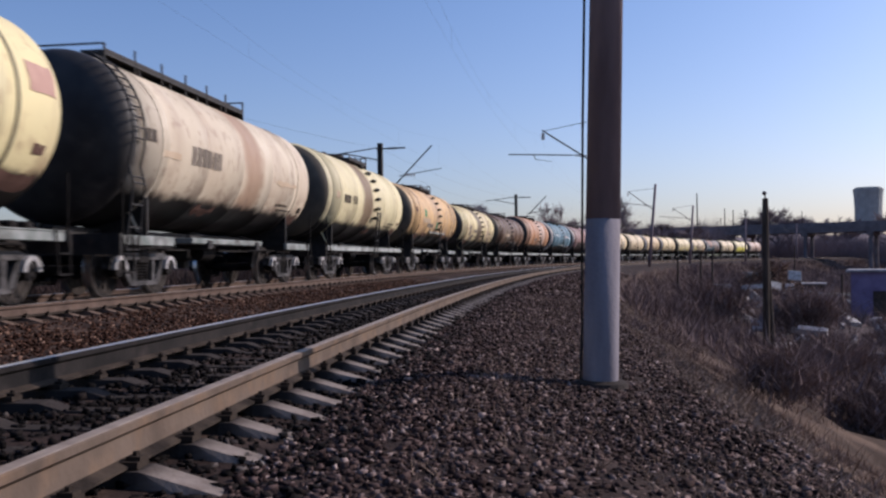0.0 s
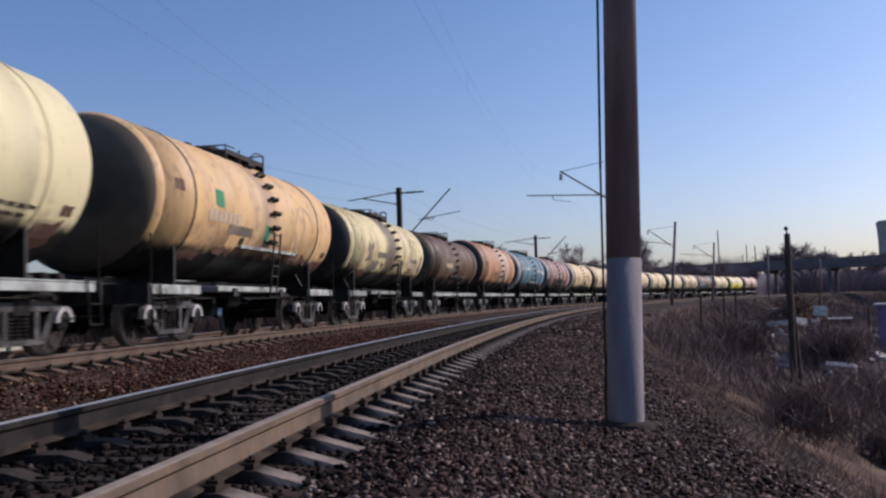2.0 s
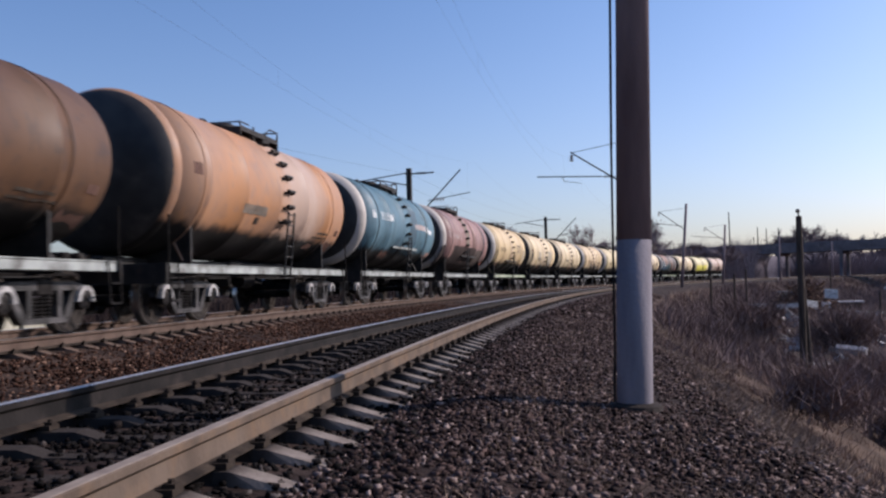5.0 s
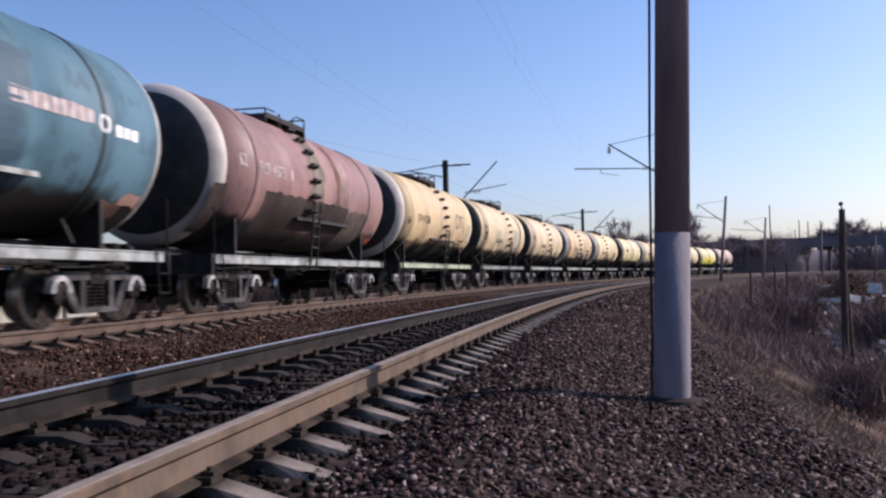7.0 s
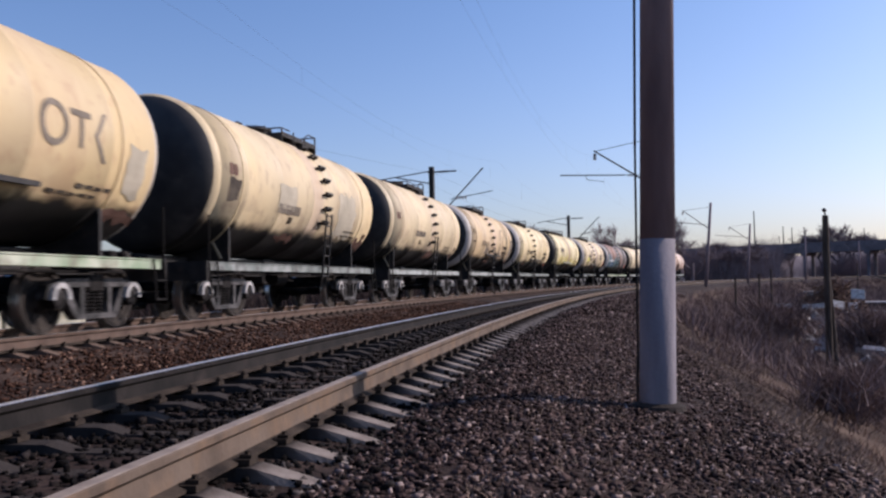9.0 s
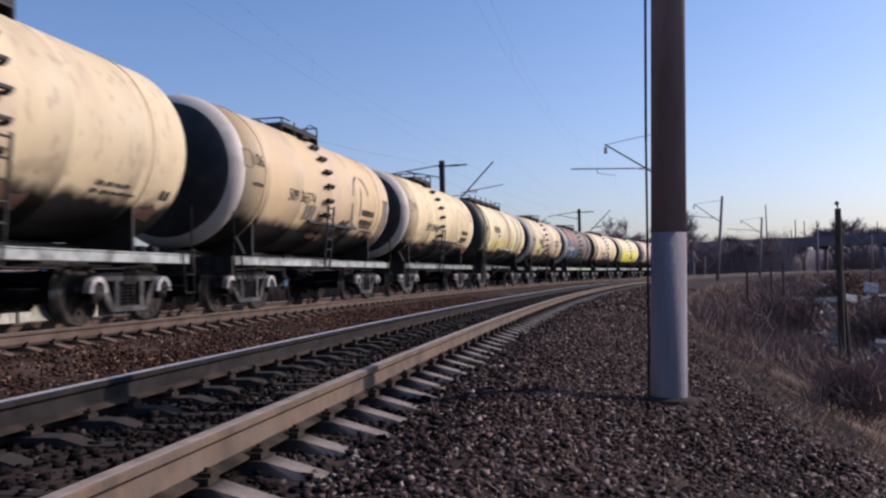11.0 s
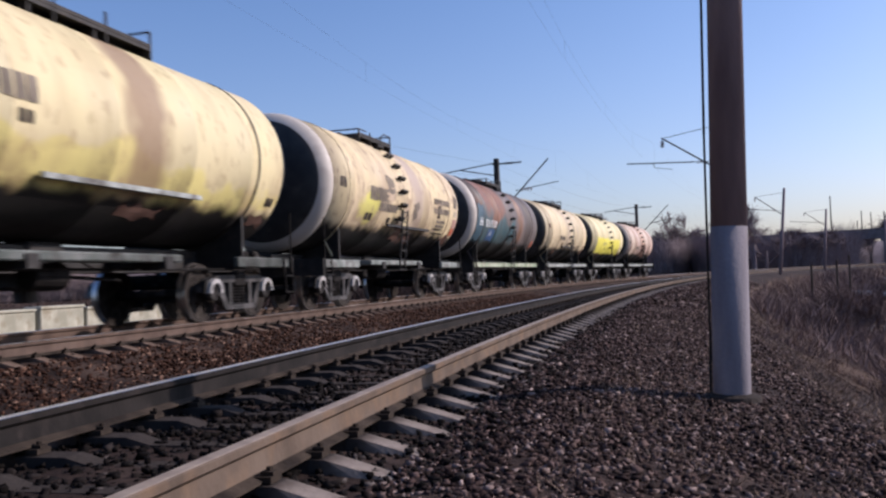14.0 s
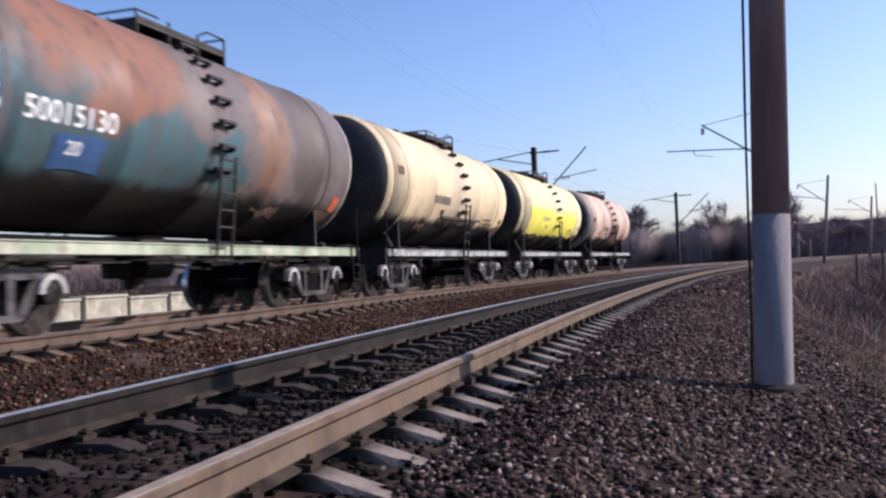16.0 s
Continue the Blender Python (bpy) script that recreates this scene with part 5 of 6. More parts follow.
build_tower()
for az, el, d in ((18.75, 4.0, 320), (20.4, 3.0, 380), (20.9, 2.9, 380), (21.6, 2.9, 330)):
    bm = bmesh.new()
    p = polar(az, d)
    tube(bm, (p.x, p.y, -5), (p.x, p.y, 0.67 + d * math.tan(radians(el))), 0.32, 6, 0.18)
    tagged(part("distant_mast", bm, M_STEEL), "thin dark mast on the skyline", "mast", "distant masts")


def build_ridge():
    """A low dark wooded rise that closes the view behind the bridge."""
    M = mat("wooded_rise", [(0.14, 0.112, 0.118), (0.20, 0.165, 0.17)], 0.95, scale=0.2, detail=10, bump=1.0, bump_scale=1.0)
    bm = bmesh.new()
    rows = []
    for i in range(161):
        az = -60 + 130 * i / 160
        row = []
        for d, h in ((350, -6), (362, 3.0), (380, 8.5), (420, 9.5), (520, -6)):
            p = polar(az, d)
            k = 1 + 0.28 * noise.noise((az * 0.35, d * 0.01, 3.0))
            row.append(bm.verts.new((p.x, p.y, h * k if h > 0 else h)))
        rows.append(row)
    for a, b in zip(rows, rows[1:]):
        for j in range(4):
            bm.faces.new((a[j], b[j], b[j + 1], a[j + 1]))
    ob = part("wooded_rise", bm, M, None, "", True)
    return tagged(ob, "low dark brown wooded rise on the horizon", "hill", kind="structure")


build_ridge()

# ---- trees ----
# bark lightened towards mauve: distance haze is mixed into the base colour
M_BARK = mat("hazy_bare_branches", [(0.17, 0.132, 0.138), (0.26, 0.21, 0.212)], 0.95, scale=1.0)


def branch_mesh(seed, height, spread, twigs, fine=0.05):
    """A bare tree: tapered trunk, limbs and a crown of fine twigs, as three-sided rods."""
    rnd = random.Random(seed)
    V, F = [], []

    def rod(a, b, r0, r1):
        d = (b - a).normalized()
        u = d.orthogonal().normalized()
        w = d.cross(u)
        k = len(V)
        for p, r in ((a, r0), (b, r1)):
            for i in range(3):
                t = 2.094 * i
                V.append(p + u * (r * math.cos(t)) + w * (r * math.sin(t)))
        for i in range(3):
            j = (i + 1) % 3
            F.append((k + i, k + j, k + 3 + j, k + 3 + i))

    def grow(p, d, length, r, level):
        q = p + d * length
        rod(p, q, r, r * 0.65)
        if level == 0:
            for _ in range(twigs):
                t = (d + Vector((rnd.gauss(0, 0.6), rnd.gauss(0, 0.6), rnd.gauss(0.15, 0.5)))).normalized()
                s0 = p.lerp(q, rnd.random())
                rod(s0, s0 + t * length * rnd.uniform(0.5, 1.0), fine, fine * 0.35)
            return
        for _ in range(rnd.randint(3, 4)):
            t = (d + Vector((rnd.gauss(0, spread), rnd.gauss(0, spread), rnd.gauss(0.12, 0.3)))).normalized()
            grow(p.lerp(q, rnd.uniform(0.55, 1.0)), t, length * rnd.uniform(0.6, 0.85), r * 0.6, level - 1)

    grow(Vector((0, 0, -0.5)), Vector((rnd.uniform(-0.08, 0.08), 0, 1)).normalized(), height * 0.3, height * 0.02, 4)
    me = bpy.data.meshes.new("crown")
    me.from_pydata([tuple(v) for v in V], [], F)
    return me


FAR_TREES = [branch_mesh(20 + i, 10, 0.6, 11, 0.035) for i in range(3)]
TREES = [branch_mesh(i, 9.5 + (i % 3), 0.55 + 0.08 * (i % 2), 9, 0.028) for i in range(4)]


def tree(az, d, scale, k, base=-1.0):
    p = polar(az, d)
    root = empty("bare_tree", pose(p.x, p.y, base, 0, 0, az * 37 % 360))
    root.scale = (scale * 1.25, scale * 1.25, scale)
    bm = bmesh.new()
    tube(bm, (0, 0, -0.6), (0, 0, 3.4), 0.26, 8, 0.17)
    part("trunk", bm, M_BARK, root)
    part("crown", FAR_TREES[k % 3] if d > 225 else TREES[k % 4], M_BARK, root)
    return tagged(root, "leafless grey-brown tree in the distant belt", "tree", "bare trees")


for i, (az, d, sc) in enumerate(((3.6, 210, 1.25), (4.6, 205, 1.35), (5.4, 215, 1.15), (2.6, 220, 0.9), (6.6, 190, 0.7), (8.3, 170, 0.85), (9.2, 172, 0.95), (10.0, 180, 0.75),
                                 (12.6, 220, 0.9), (13.5, 215, 1.3), (14.3, 215, 1.25), (15.0, 220, 1.0), (16.6, 230, 0.95), (17.4, 235, 1.0), (18.1, 230, 0.8),
                                 (22.6, 330, 1.7), (23.5, 330, 1.6), (24.2, 335, 1.5), (20.8, 335, 1.2), (19.6, 330, 1.15), (26.2, 340, 1.4), (27.0, 340, 1.2), (29.6, 330, 1.4), (31.0, 320, 1.5), (33.0, 320, 1.3), (11.3, 240, 1.1), (1.5, 230, 1.0), (-1.0, 240, 0.9))):
    tree(az, d, sc * 1.5, i)


def blades(name, label, material, pos, height, width, lean, seed, category="scrub"):
    """Many thin upright blades or twigs in one mesh."""
    rs = np.random.RandomState(seed)
    n = len(pos)
    ang = rs.uniform(0, 2 * np.pi, n)
    w = width * rs.uniform(0.6, 1.4, n)
    h = height * rs.uniform(0.4, 1.3, n)
    dx, dy = np.cos(ang) * w, np.sin(ang) * w
    lx, ly = rs.normal(0, lean, n) * h, rs.normal(0, lean, n) * h
    V = np.empty((n, 3, 3))
    V[:, 0] = pos + np.stack([-dx, -dy, 0 * dx - 0.03], -1)
    V[:, 1] = pos + np.stack([dx, dy, 0 * dx - 0.03], -1)
    V[:, 2] = pos + np.stack([lx, ly, h], -1)
    me = bpy.data.meshes.new(name)
    me.vertices.add(3 * n)
    me.vertices.foreach_set("co", V.reshape(-1))
    me.loops.add(3 * n)
    me.loops.foreach_set("vertex_index", np.arange(3 * n, dtype=np.int32))
    me.polygons.add(n)
    me.polygons.foreach_set("loop_start", np.arange(0, 3 * n, 3, dtype=np.int32))
    me.update(calc_edges=True)
    me.validate()
    me.materials.append(material)
    return tagged(new(name, me), label, category, kind="stuff")


RS = np.random.RandomState(5)


def clumped(n, s0, s1, u0, u1, freq, thr, power=1.0):
    """Points on the ground, in clumps."""
    s = s0 + (s1 - s0) * RS.uniform(0, 1, n) ** power
    u = RS.uniform(u0, u1, n)
    x, y = along_np(s, u)
    k = np.array([noise.noise((a * freq, b * freq, 4.0)) for a, b in zip(x, y)]) > thr
    x, y, u = x[k], y[k], u[k]
    rough = np.array([noise.fractal((a * 0.35, b * 0.35, 0.3), 0.8, 2.0, 4) for a, b in zip(x, y)])
    amp = np.interp(u, (-40, -9, -4, -3.3, 9, 14, 60), (0.8, 0.5, 0.16, 0.02, 0.02, 0.2, 0.6))
    return np.stack([x, y, ground_z(u) + rough * amp], -1)


M_STRAW = mat("dry_straw", [(0.15, 0.106, 0.08), (0.28, 0.204, 0.155)], 0.95, scale=0.8, island=0.45)
M_SCRUB = mat("brown_scrub", [(0.12, 0.075, 0.058), (0.235, 0.152, 0.118)], 0.95, scale=0.5, island=0.5)
# darker copy of the twig colours, standing for shade beyond the train
M_SCRUB_SHADED = mat("shaded_scrub", [(0.022, 0.015, 0.014), (0.06, 0.042, 0.038)], 0.95, scale=0.5, island=0.4)
M_BUSH = mat("dark_twigs", [(0.105, 0.073, 0.068), (0.235, 0.168, 0.152)], 0.95, scale=0.5, island=0.4)
blades("dry_grass", "straw-coloured dry grass along the bank's shoulder", M_STRAW, clumped(95000, -6, 60, -5.4, -3.1, 0.6, -0.25, 1.6), 0.06, 0.006, 1.4, 1, "grass")
blades("bank_scrub", "brown dead weeds on the railway bank", M_SCRUB, clumped(85000, -6, 130, -16, -4.1, 0.25, -0.05, 1.5), 0.25, 0.006, 0.6, 2)
blades("bank_scrub", "brown brushwood along the far bank", M_BUSH, clumped(52000, 26, 170, -26, -4.0, 0.16, -0.1, 1.2), 0.8, 0.022, 0.5, 7)
blades("far_scrub", "dark dry scrub on the low ground", M_BUSH, clumped(40000, 10, 190, -60, -12, 0.12, 0.08, 1.2), 0.8, 0.02, 0.5, 3)
# thicket and weeds added to darken the gaps under the wagons
blades("left_scrub", "added dry thicket beyond the train, shade in its colour", M_SCRUB_SHADED, clumped(52000, 0, 160, 20, 34, 0.2, -0.3, 1.3), 1.3, 0.024, 0.5, 6)
blades("left_scrub", "added low weeds behind the far track, shade in their colour", M_SCRUB_SHADED, clumped(40000, -6, 90, 9.6, 13.0, 0.4, -0.4, 1.3), 0.32, 0.010, 0.5, 9)
blades("track_weeds", "sparse dry weeds in the ballast", M_STRAW, clumped(14000, 3, 40, -3.4, -1.2, 0.6, 0.0, 1.5), 0.07, 0.004, 1.0, 4, "grass")


def low_scrub(n, seed):
    rs = np.random.RandomState(seed)
    az, d = np.radians(rs.uniform(15.5, 48, n)), 32 + 260 * rs.uniform(0, 1, n) ** 1.35
    x, y = d * np.sin(az), d * np.cos(az)
    k = np.array([noise.noise((a * 0.06, b * 0.06, 9.0)) for a, b in zip(x, y)]) > 0.12
    pos = np.stack([x, y, np.full(n, -4.7)], -1)[k]
    return blades("low_scrub", "brown dry scrub covering the low ground", M_BUSH, pos, 0.9, 0.04, 0.6, seed)


low_scrub(80000, 31)
blades("bank_scrub", "brown brushwood along the far bank", M_BUSH, clumped(44000, 120, 310, -34, -3.9, 0.12, -0.25, 1.0), 1.0, 0.07, 0.5, 8)


def thicket(name, label, az0, az1, d0, d1, top, n, seed, base=-4.0):
    rs = np.random.RandomState(seed)
    az, d = np.radians(rs.uniform(az0, az1, n)), rs.uniform(d0, d1, n)
    pos = np.stack([d * np.sin(az), d * np.cos(az), np.full(n, base)], -1)
    k = np.array([0.75 + 0.5 * noise.noise((a * 22, 1.7, 0.0)) for a in az])
    pos[:, 2] += rs.uniform(0, 0.45, n) * (top - base) * k
    return blades(name, label, M_BARK, pos, (top - base) * 0.42, 0.10, 0.33, seed, "woods")


thicket("far_woods", "bare brown belt of trees beyond the line", -45, 20, 225, 262, 13.0, 52000, 11, -2.0)
thicket("far_woods", "bare brown woods behind the bridge", 12, 60, 306, 350, 12.0, 48000, 12)
thicket("line_thicket", "bare thicket close beyond the curve", 4, 13, 150, 200, 8.0, 36000, 13, -1.5)
for az, d, r, k in ((14.4, 17, 0.9, 1500), (15.6, 30, 1.6, 2200), (17.3, 44, 1.8, 2200), (21.5, 24, 1.3, 1800), (23.8, 14, 0.7, 1200), (26.5, 30, 1.5, 1800), (29, 22, 1.2, 1500), (19.6, 60, 2.2, 2000), (25, 52, 2.0, 1800), (32, 40, 2.0, 1800)):
    p = polar(az, d)
    rs = np.random.RandomState(int(az * 10))
    k = int(k * 1.8)
    q = rs.normal(0, 1, (k, 3)) * (r * 0.45, r * 0.45, r * 0.22)
    zg = {17: -1.6, 14: -1.4}.get(d, -3.4)
    blades("bush", "leafless dark brown bush on the bank", M_BUSH, q + (p.x, p.y, zg + 0.35 * r), r * 0.5, 0.005 + 0.00035 * d, 0.9, int(az * 10), "bush")

# ---- rubbish and sheds on the low ground ----
M_WHITE = mat("dirty_white_board", [(0.34, 0.32, 0.30), (0.60, 0.57, 0.54)], 0.85, scale=3, detail=8, spot=((0.2, 0.17, 0.15), 4, 0.5, 0.7))
M_LILAC = mat("lilac_cladding", [(0.16, 0.128, 0.225), (0.23, 0.19, 0.31)], 0.8, scale=1.2, detail=8)
M_ROOF = mat("pale_roofing", [(0.22, 0.21, 0.22), (0.38, 0.365, 0.37)], 0.7, scale=2, detail=8)


def shed(az, d, w, dep, h, wall, base=-4.9, turn=0.0):
    p = polar(az, d)
    root = empty("shed", pose(p.x, p.y, base, 0, 0, -az + turn))
    for y, nm in ((-dep / 2, "front_wall"), (dep / 2, "back_wall")):
        bm = bmesh.new()
        box(bm, -w / 2, w / 2, y - 0.08, y + 0.08, 0, h)
        part(nm, bm, wall, root)
    for x in (-w / 2, w / 2):
        bm = bmesh.new()
        box(bm, x - 0.08, x + 0.08, -dep / 2 + 0.09, dep / 2 - 0.09, 0, h)
        part("side_wall", bm, wall, root)
    bm = bmesh.new()
    box(bm, -w / 2 - 0.4, w / 2 + 0.4, -dep / 2 - 0.4, dep / 2 + 0.4, h, h + 0.18, 0.03)
    part("roof", bm, M_ROOF, root)
    bm = bmesh.new()
    box(bm, -w * 0.28, -w * 0.28 + 0.9, -dep / 2 - 0.13, -dep / 2 - 0.085, 0.0, 2.0)
    part("door", bm, M_WOOD, root)
    return tagged(root, "small flat-roofed shed among scrub on low ground", "shed", "sheds")


shed(30.1, 74, 6.4, 4.0, 3.4, M_LILAC, -4.0)
shed(22.3, 150, 3.2, 3.0, 2.9, M_WHITE, -5.0, 14)
shed(30.5, 110, 8.0, 5.0, 3.0, M_WOOD)
shed(24.6, 125, 6.0, 3.0, 1.8, M_WOOD)
rnd = random.Random(77)
for i in range(210):
    az = rnd.gauss(23.6, 3.4)
    d = rnd.uniform(34, 105)
    if az < 17.8:
        continue
    p = polar(az, d)
    bm = bmesh.new()
    w, l, t = rnd.uniform(0.15, 0.7), rnd.uniform(0.4, 1.9), rnd.uniform(0.06, 0.45)
    box(bm, -l / 2, l / 2, -w / 2, w / 2, 0, t, 0.02)
    bmesh.ops.rotate(bm, verts=bm.verts[:], cent=(0, 0, 0), matrix=Matrix.Rotation(rnd.uniform(-0.7, 0.5), 3, "Y") @ Matrix.Rotation(rnd.uniform(-0.5, 0.5), 3, "X"))
    bmesh.ops.rotate(bm, verts=bm.verts[:], cent=(0, 0, 0), matrix=Matrix.Rotation(rnd.uniform(0, 6), 3, "Z"))
    ob = part("scrap_board", bm, rnd.choice((M_WHITE, M_WHITE, M_ROOF, M_WOOD)))
    ob.location = (p.x, p.y, -4.25 - 0.002 * d + rnd.uniform(0.15, 1.0))
    tagged(ob, "dirty pale board thrown on the scrubby ground", "rubbish", "scrap on the low ground")


def scrap_heap(az, d, w, h, n, seed, base=-4.4):
    """A tangled heap of cut branches and broken laths."""
    rnd = random.Random(seed)
    V, F = [], []
    for _ in range(n):
        x, y = rnd.gauss(0, w * 0.24), rnd.gauss(0, w * 0.16)
        z = h * rnd.random() * math.exp(-(x * x + y * y) / (w * w * 0.11))
        a, e, l = rnd.uniform(0, 6.28), rnd.gauss(0.25, 0.5), rnd.uniform(0.5, 1.9)
        r = rnd.uniform(0.03, 0.10)
        q = Vector((math.cos(a) * math.cos(e), math.sin(a) * math.cos(e), math.sin(e)))
        u = q.orthogonal().normalized() * r
        v = q.cross(u)
        c, k = Vector((x, y, z)), len(V)
        for s_ in (-l / 2, l / 2):
            V.extend(tuple(c + q * s_ + o) for o in (u, v, -u, -v))
        F.extend((k + i, k + (i + 1) % 4, k + 4 + (i + 1) % 4, k + 4 + i) for i in range(4))
    me = bpy.data.meshes.new("brushwood_heap")
    me.from_pydata(V, [], F)
    me.materials.append(M_LATH)
    ob = new("brushwood_heap", me)
    p = polar(az, d)
    ob.location = (p.x, p.y, base)
    return tagged(ob, "tangled heap of brown cut branches and laths", "brushwood", kind="stuff")


M_LATH = mat("weathered_laths", [(0.10, 0.06, 0.045), (0.26, 0.17, 0.125)], 0.9, scale=0.4, island=0.6)
scrap_heap(23.0, 118, 11.0, 5.0, 900, 5)
scrap_heap(24.4, 96, 6.0, 2.2, 320, 6)
scrap_heap(21.3, 104, 6.0, 2.0, 260, 7)
for az, d, z, w, h, turn in ((24.4, 112, -2.3, 1.5, 1.2, 20), (22.0, 100, -2.9, 2.4, 0.5, -15), (23.3, 108, -3.2, 1.6, 0.9, 40), (20.2, 96, -2.7, 1.8, 0.5, 10), (24.1, 104, -3.5, 0.9, 1.1, 0)):
    p = polar(az, d)
    bm = bmesh.new()
    box(bm, -w / 2, w / 2, -0.15, 0.15, 0, h, 0.03)
    bmesh.ops.rotate(bm, verts=bm.verts[:], cent=(0, 0, 0), matrix=Matrix.Rotation(radians(-18), 3, "X") @ Matrix.Rotation(radians(turn * 0.3), 3, "Y"))
    ob = part("scrap_board", bm, M_WHITE)
    ob.matrix_world = pose(p.x, p.y, z, 0, 0, turn - az)
    tagged(ob, "dirty white panel leaning on a brushwood heap", "rubbish", "scrap on the low ground")
for az, d, l, h, turn in ((27.0, 96, 7.0, 0.7, 6), (26.2, 118, 9.0, 0.8, -4), (28.6, 84, 5.0, 0.5, 12), (25.6, 78, 4.5, 0.4, -8), (30.5, 128, 10.0, 1.0, 3), (28.2, 66, 3.5, 0.35, 16), (31.5, 92, 6.0, 0.6, -10)):
    p = polar(az, d)
    bm = bmesh.new()
    box(bm, -l / 2, l / 2, -0.5, 0.5, 0, h, 0.05)
    box(bm, -l / 2 - 0.1, l / 2 + 0.1, -0.7, 0.7, h + 0.004, h + 0.14, 0.03)
    ob = part("concrete_slab", bm, M_PALE)
    ob.matrix_world = pose(p.x, p.y, -4.9, 0, 0, turn - az)
    tagged(ob, "long pale concrete slab block lying on waste ground", "slab", "slabs on the waste ground")


# ---- sleepers and ballast ----
SLEEPER, CLIP = sleeper_mesh(), fastening_mesh()
SLEEPER.materials.append(M_CONCRETE)
SLEEPER_FAR = SLEEPER.copy()
SLEEPER_FAR.materials.clear()
SLEEPER_FAR.materials.append(M_SLEEPER_RUST)
CLIP.materials.append(M_FOOT)


def lay_sleepers(track, z, s0, s1, name, mesh, material):
    root = empty(name)
    n = 0
    rest = []
    s = s0
    while s < s1:
        m = at_line(s + random.uniform(-0.015, 0.015), track, z - 0.195) @ pose(0, random.uniform(-0.012, 0.012), random.uniform(-0.006, 0.004), 0, 0, random.uniform(-0.5, 0.5))
        if n < 145 and s > -1:
            ob = part("sleeper", mesh, material, root)
            ob.matrix_basis = m
            cl = part("fastening", CLIP, M_FOOT, ob)
            n += 1
        else:
            rest.append(m)
        s += 0.545
    bm = bmesh.new()
    for m in rest:
        k = len(bm.verts)
        bm.from_mesh(SLEEPER)
        bm.verts.ensure_lookup_table()
        bmesh.ops.transform(bm, matrix=m, verts=bm.verts[k:])
    ob = part("far_sleepers", bm, material, root)
    tagged(ob, kind="stuff")
    return tagged(root, "row of worn concrete sleepers in dark ballast", "sleepers", kind="structure")


lay_sleepers(NEAR, 0.01, -3, 150, "near_track_bed", SLEEPER, M_CONCRETE)
lay_sleepers(FAR, Z_FAR + 0.01, -3, 130, "far_track_bed", SLEEPER_FAR, M_SLEEPER_RUST)


def stones(name, label, material, s, u, size, seed, sink=0.3):
    """Broken stones, each a small jagged solid, joined in one mesh."""
    rs = np.random.RandomState(seed)
    n = len(s)
    base = np.array([(x, y, z) for z in (-1, 1) for y in (-1, 1) for x in (-1, 1)]) * 0.68
    tri = np.array([(0, 2, 3), (0, 3, 1), (4, 5, 7), (4, 7, 6), (0, 1, 5), (0, 5, 4), (2, 6, 7), (2, 7, 3), (0, 4, 6), (0, 6, 2), (1, 3, 7), (1, 7, 5)])
    x, y = along_np(s, u)
    z = ground_z(u)
    r = size * rs.uniform(0.55, 1.35, n)
    sh = base[None] * rs.uniform(0.35, 1.35, (n, 8, 3)) * rs.uniform(0.6, 1.45, (n, 1, 3)) * (1.15, 0.85, 0.62)
    a, b = rs.uniform(0, 6.28, n), rs.uniform(-1.5, 1.5, n)
    ca, sa, cb, sb = np.cos(a)[:, None], np.sin(a)[:, None], np.cos(b)[:, None], np.sin(b)[:, None]
    X, Y, Z = sh[..., 0], sh[..., 1], sh[..., 2]
    Y, Z = Y * cb - Z * sb, Y * sb + Z * cb
    X, Y = X * ca - Y * sa, X * sa + Y * ca
    V = np.stack([X * r[:, None] + x[:, None], Y * r[:, None] + y[:, None], Z * r[:, None] + (z + r * rs.uniform(-sink, 0.75, n))[:, None]], -1).reshape(-1, 3)
    Fi = (tri[None] + (np.arange(n) * 8)[:, None, None]).reshape(-1).astype(np.int32)
    me = bpy.data.meshes.new(name)
    me.vertices.add(len(V))
    me.vertices.foreach_set("co", V.reshape(-1))
    me.loops.add(len(Fi))
    me.loops.foreach_set("vertex_index", Fi)
    me.polygons.add(len(Fi) // 3)
    me.polygons.foreach_set("loop_start", np.arange(0, len(Fi), 3, dtype=np.int32))
    me.update(calc_edges=True)
    me.materials.append(material)
    return tagged(new(name, me), label, "ballast", kind="stuff")


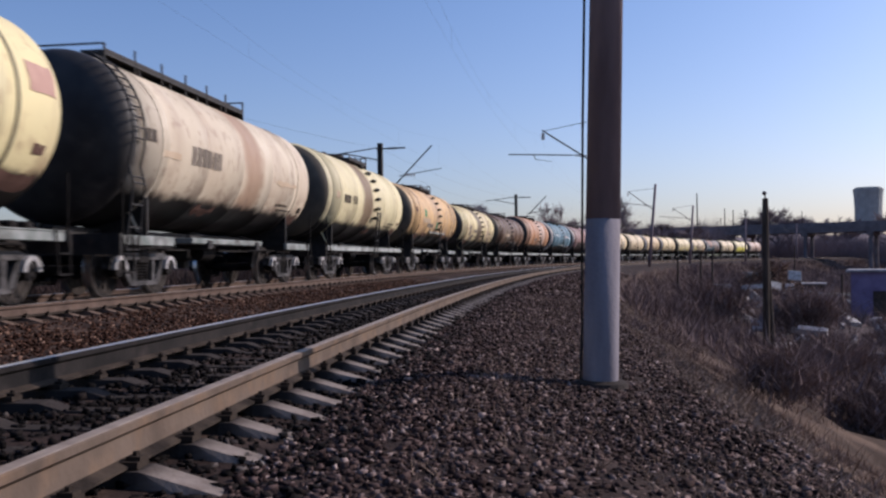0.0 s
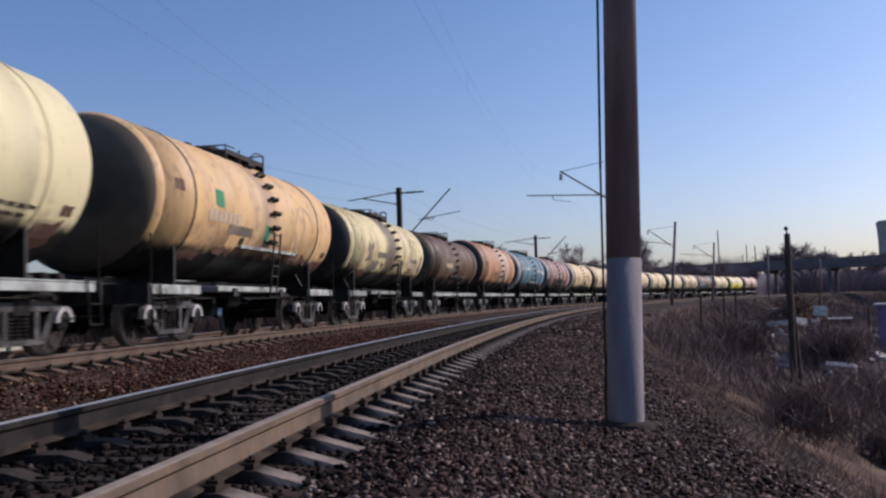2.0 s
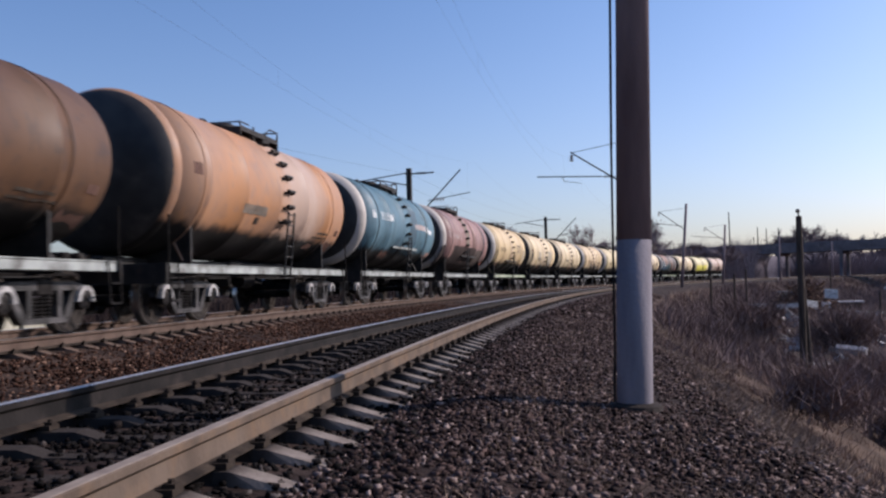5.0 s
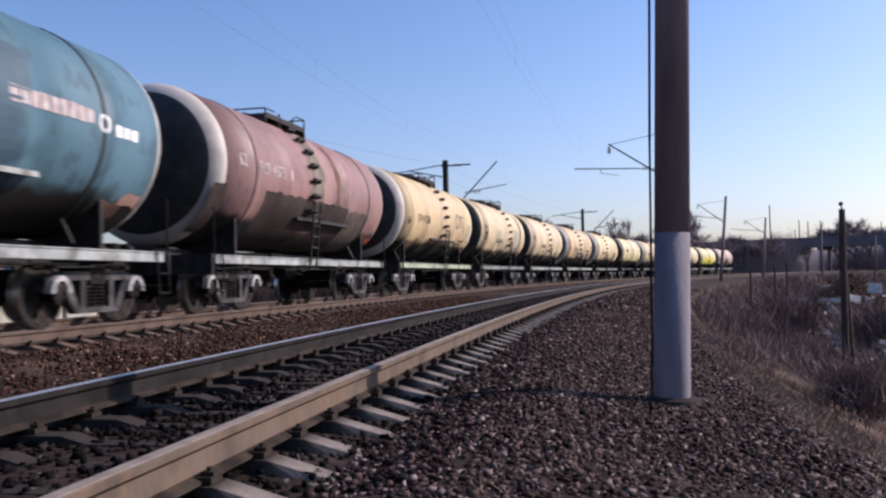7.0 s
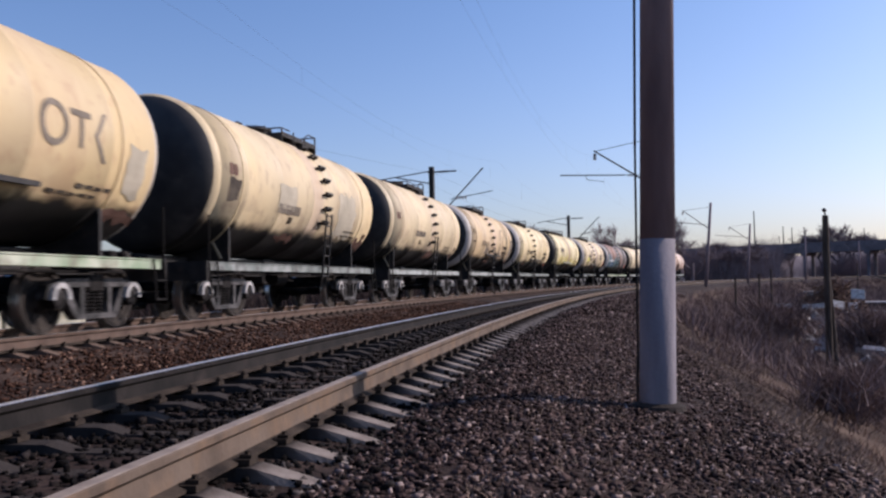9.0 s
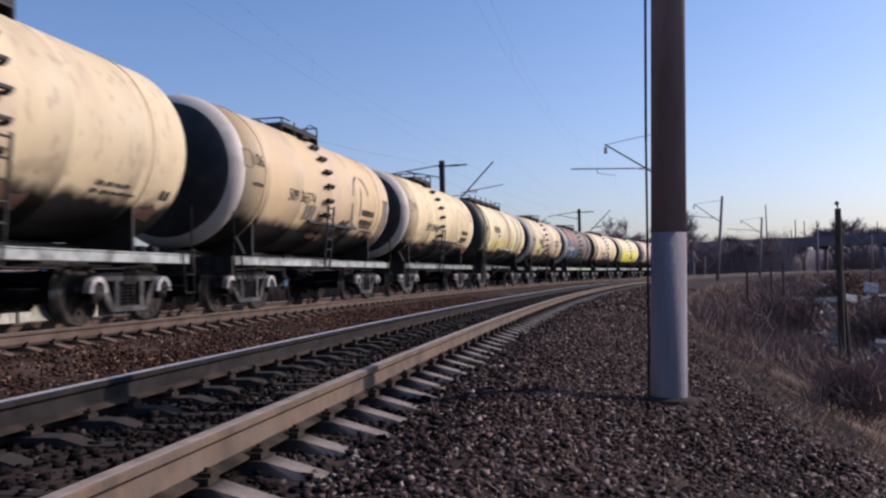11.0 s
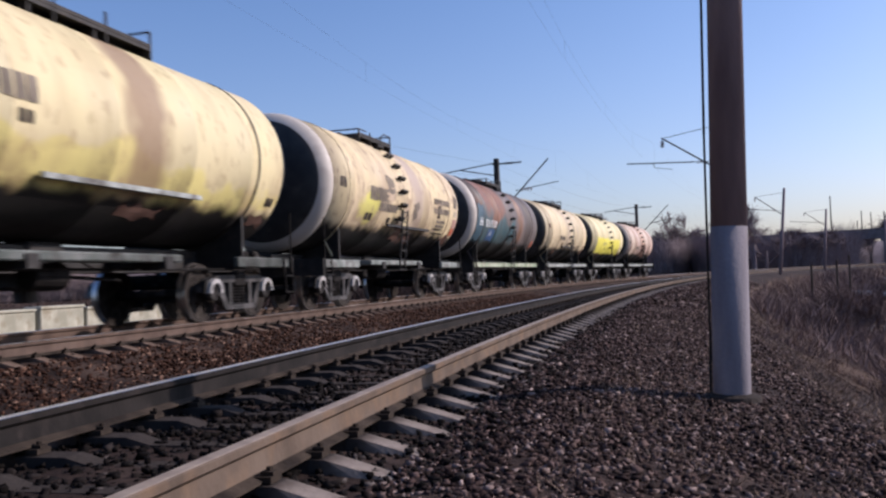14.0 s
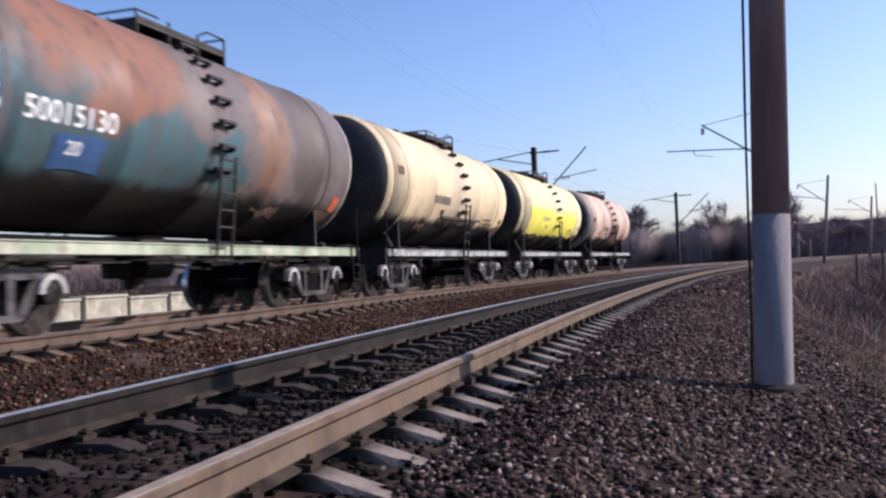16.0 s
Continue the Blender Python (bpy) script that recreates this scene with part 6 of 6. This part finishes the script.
def spread(n, s0, s1, u0, u1, power=1.6):
    return s0 + (s1 - s0) * RS.uniform(0, 1, n) ** power, RS.uniform(u0, u1, n)


s, u = spread(66000, 1.2, 24, -3.75, -0.45, 1.9)
stones("ballast", "dark broken stone ballast on the shoulder", M_STONE, s, u, 0.0215, 21)
s, u = spread(9000, 24, 70, -3.7, -0.45, 1.3)
s2, u2 = spread(5000, -2, 24, -4.5, -3.6, 1.5)
stones("ballast", "scattered dark stones on the bank's edge", M_STONE, s2, u2, 0.02, 29, 0.1)
s2, u2 = spread(40000, 1.2, 14, -3.75, -0.5, 1.5)
stones("ballast", "fine dark chippings among the shoulder ballast", M_STONE, s2, u2, 0.012, 28, 0.1)
stones("ballast", "dark broken stone ballast along the curve", M_STONE, s, u, 0.045, 22)
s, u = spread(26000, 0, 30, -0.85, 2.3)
stones("ballast", "near-black ballast between the sleepers", M_STONE_DARK, s, u, 0.026, 23, 0.5)
s, u = spread(42000, -7, 40, 2.2, 5.4, 1.5)
stones("ballast", "rust-brown ballast between the tracks", M_STONE_RUST, s, u, 0.027, 24)
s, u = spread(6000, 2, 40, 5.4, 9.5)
stones("ballast", "near-black ballast under the train", M_STONE_DARK, s, u, 0.034, 25, 0.9)

s, u = spread(9000, -8, 1.4, -3.7, -0.45, 0.8)
stones("ballast", "dark broken stone ballast on the shoulder", M_STONE, s, u, 0.034, 26)
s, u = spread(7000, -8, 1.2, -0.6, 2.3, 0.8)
stones("ballast", "near-black ballast between the sleepers", M_STONE_DARK, s, u, 0.034, 27, 0.5)


def motions():
    times = [0.5 * i for i in range(33)]
    for n, w in enumerate(TRAIN):
        walk(w, [(t, at_line(wagon_s(n, t), FAR, Z_FAR)) for t in times])
    fine = [i / FPS for i in range(0, 16 * FPS + 1)]
    turn = [-(wagon_s(0, 0) - wagon_s(0, t)) / 0.475 for t in fine]
    for w in TRAIN:
        for ob in w.children:
            if ob.name.startswith("wheelset"):
                at = ob.location.copy()
                walk(ob, [(t, Matrix.Translation(at) @ Matrix.Rotation(a, 4, "Y")) for t, a in zip(fine, turn)])


motions()
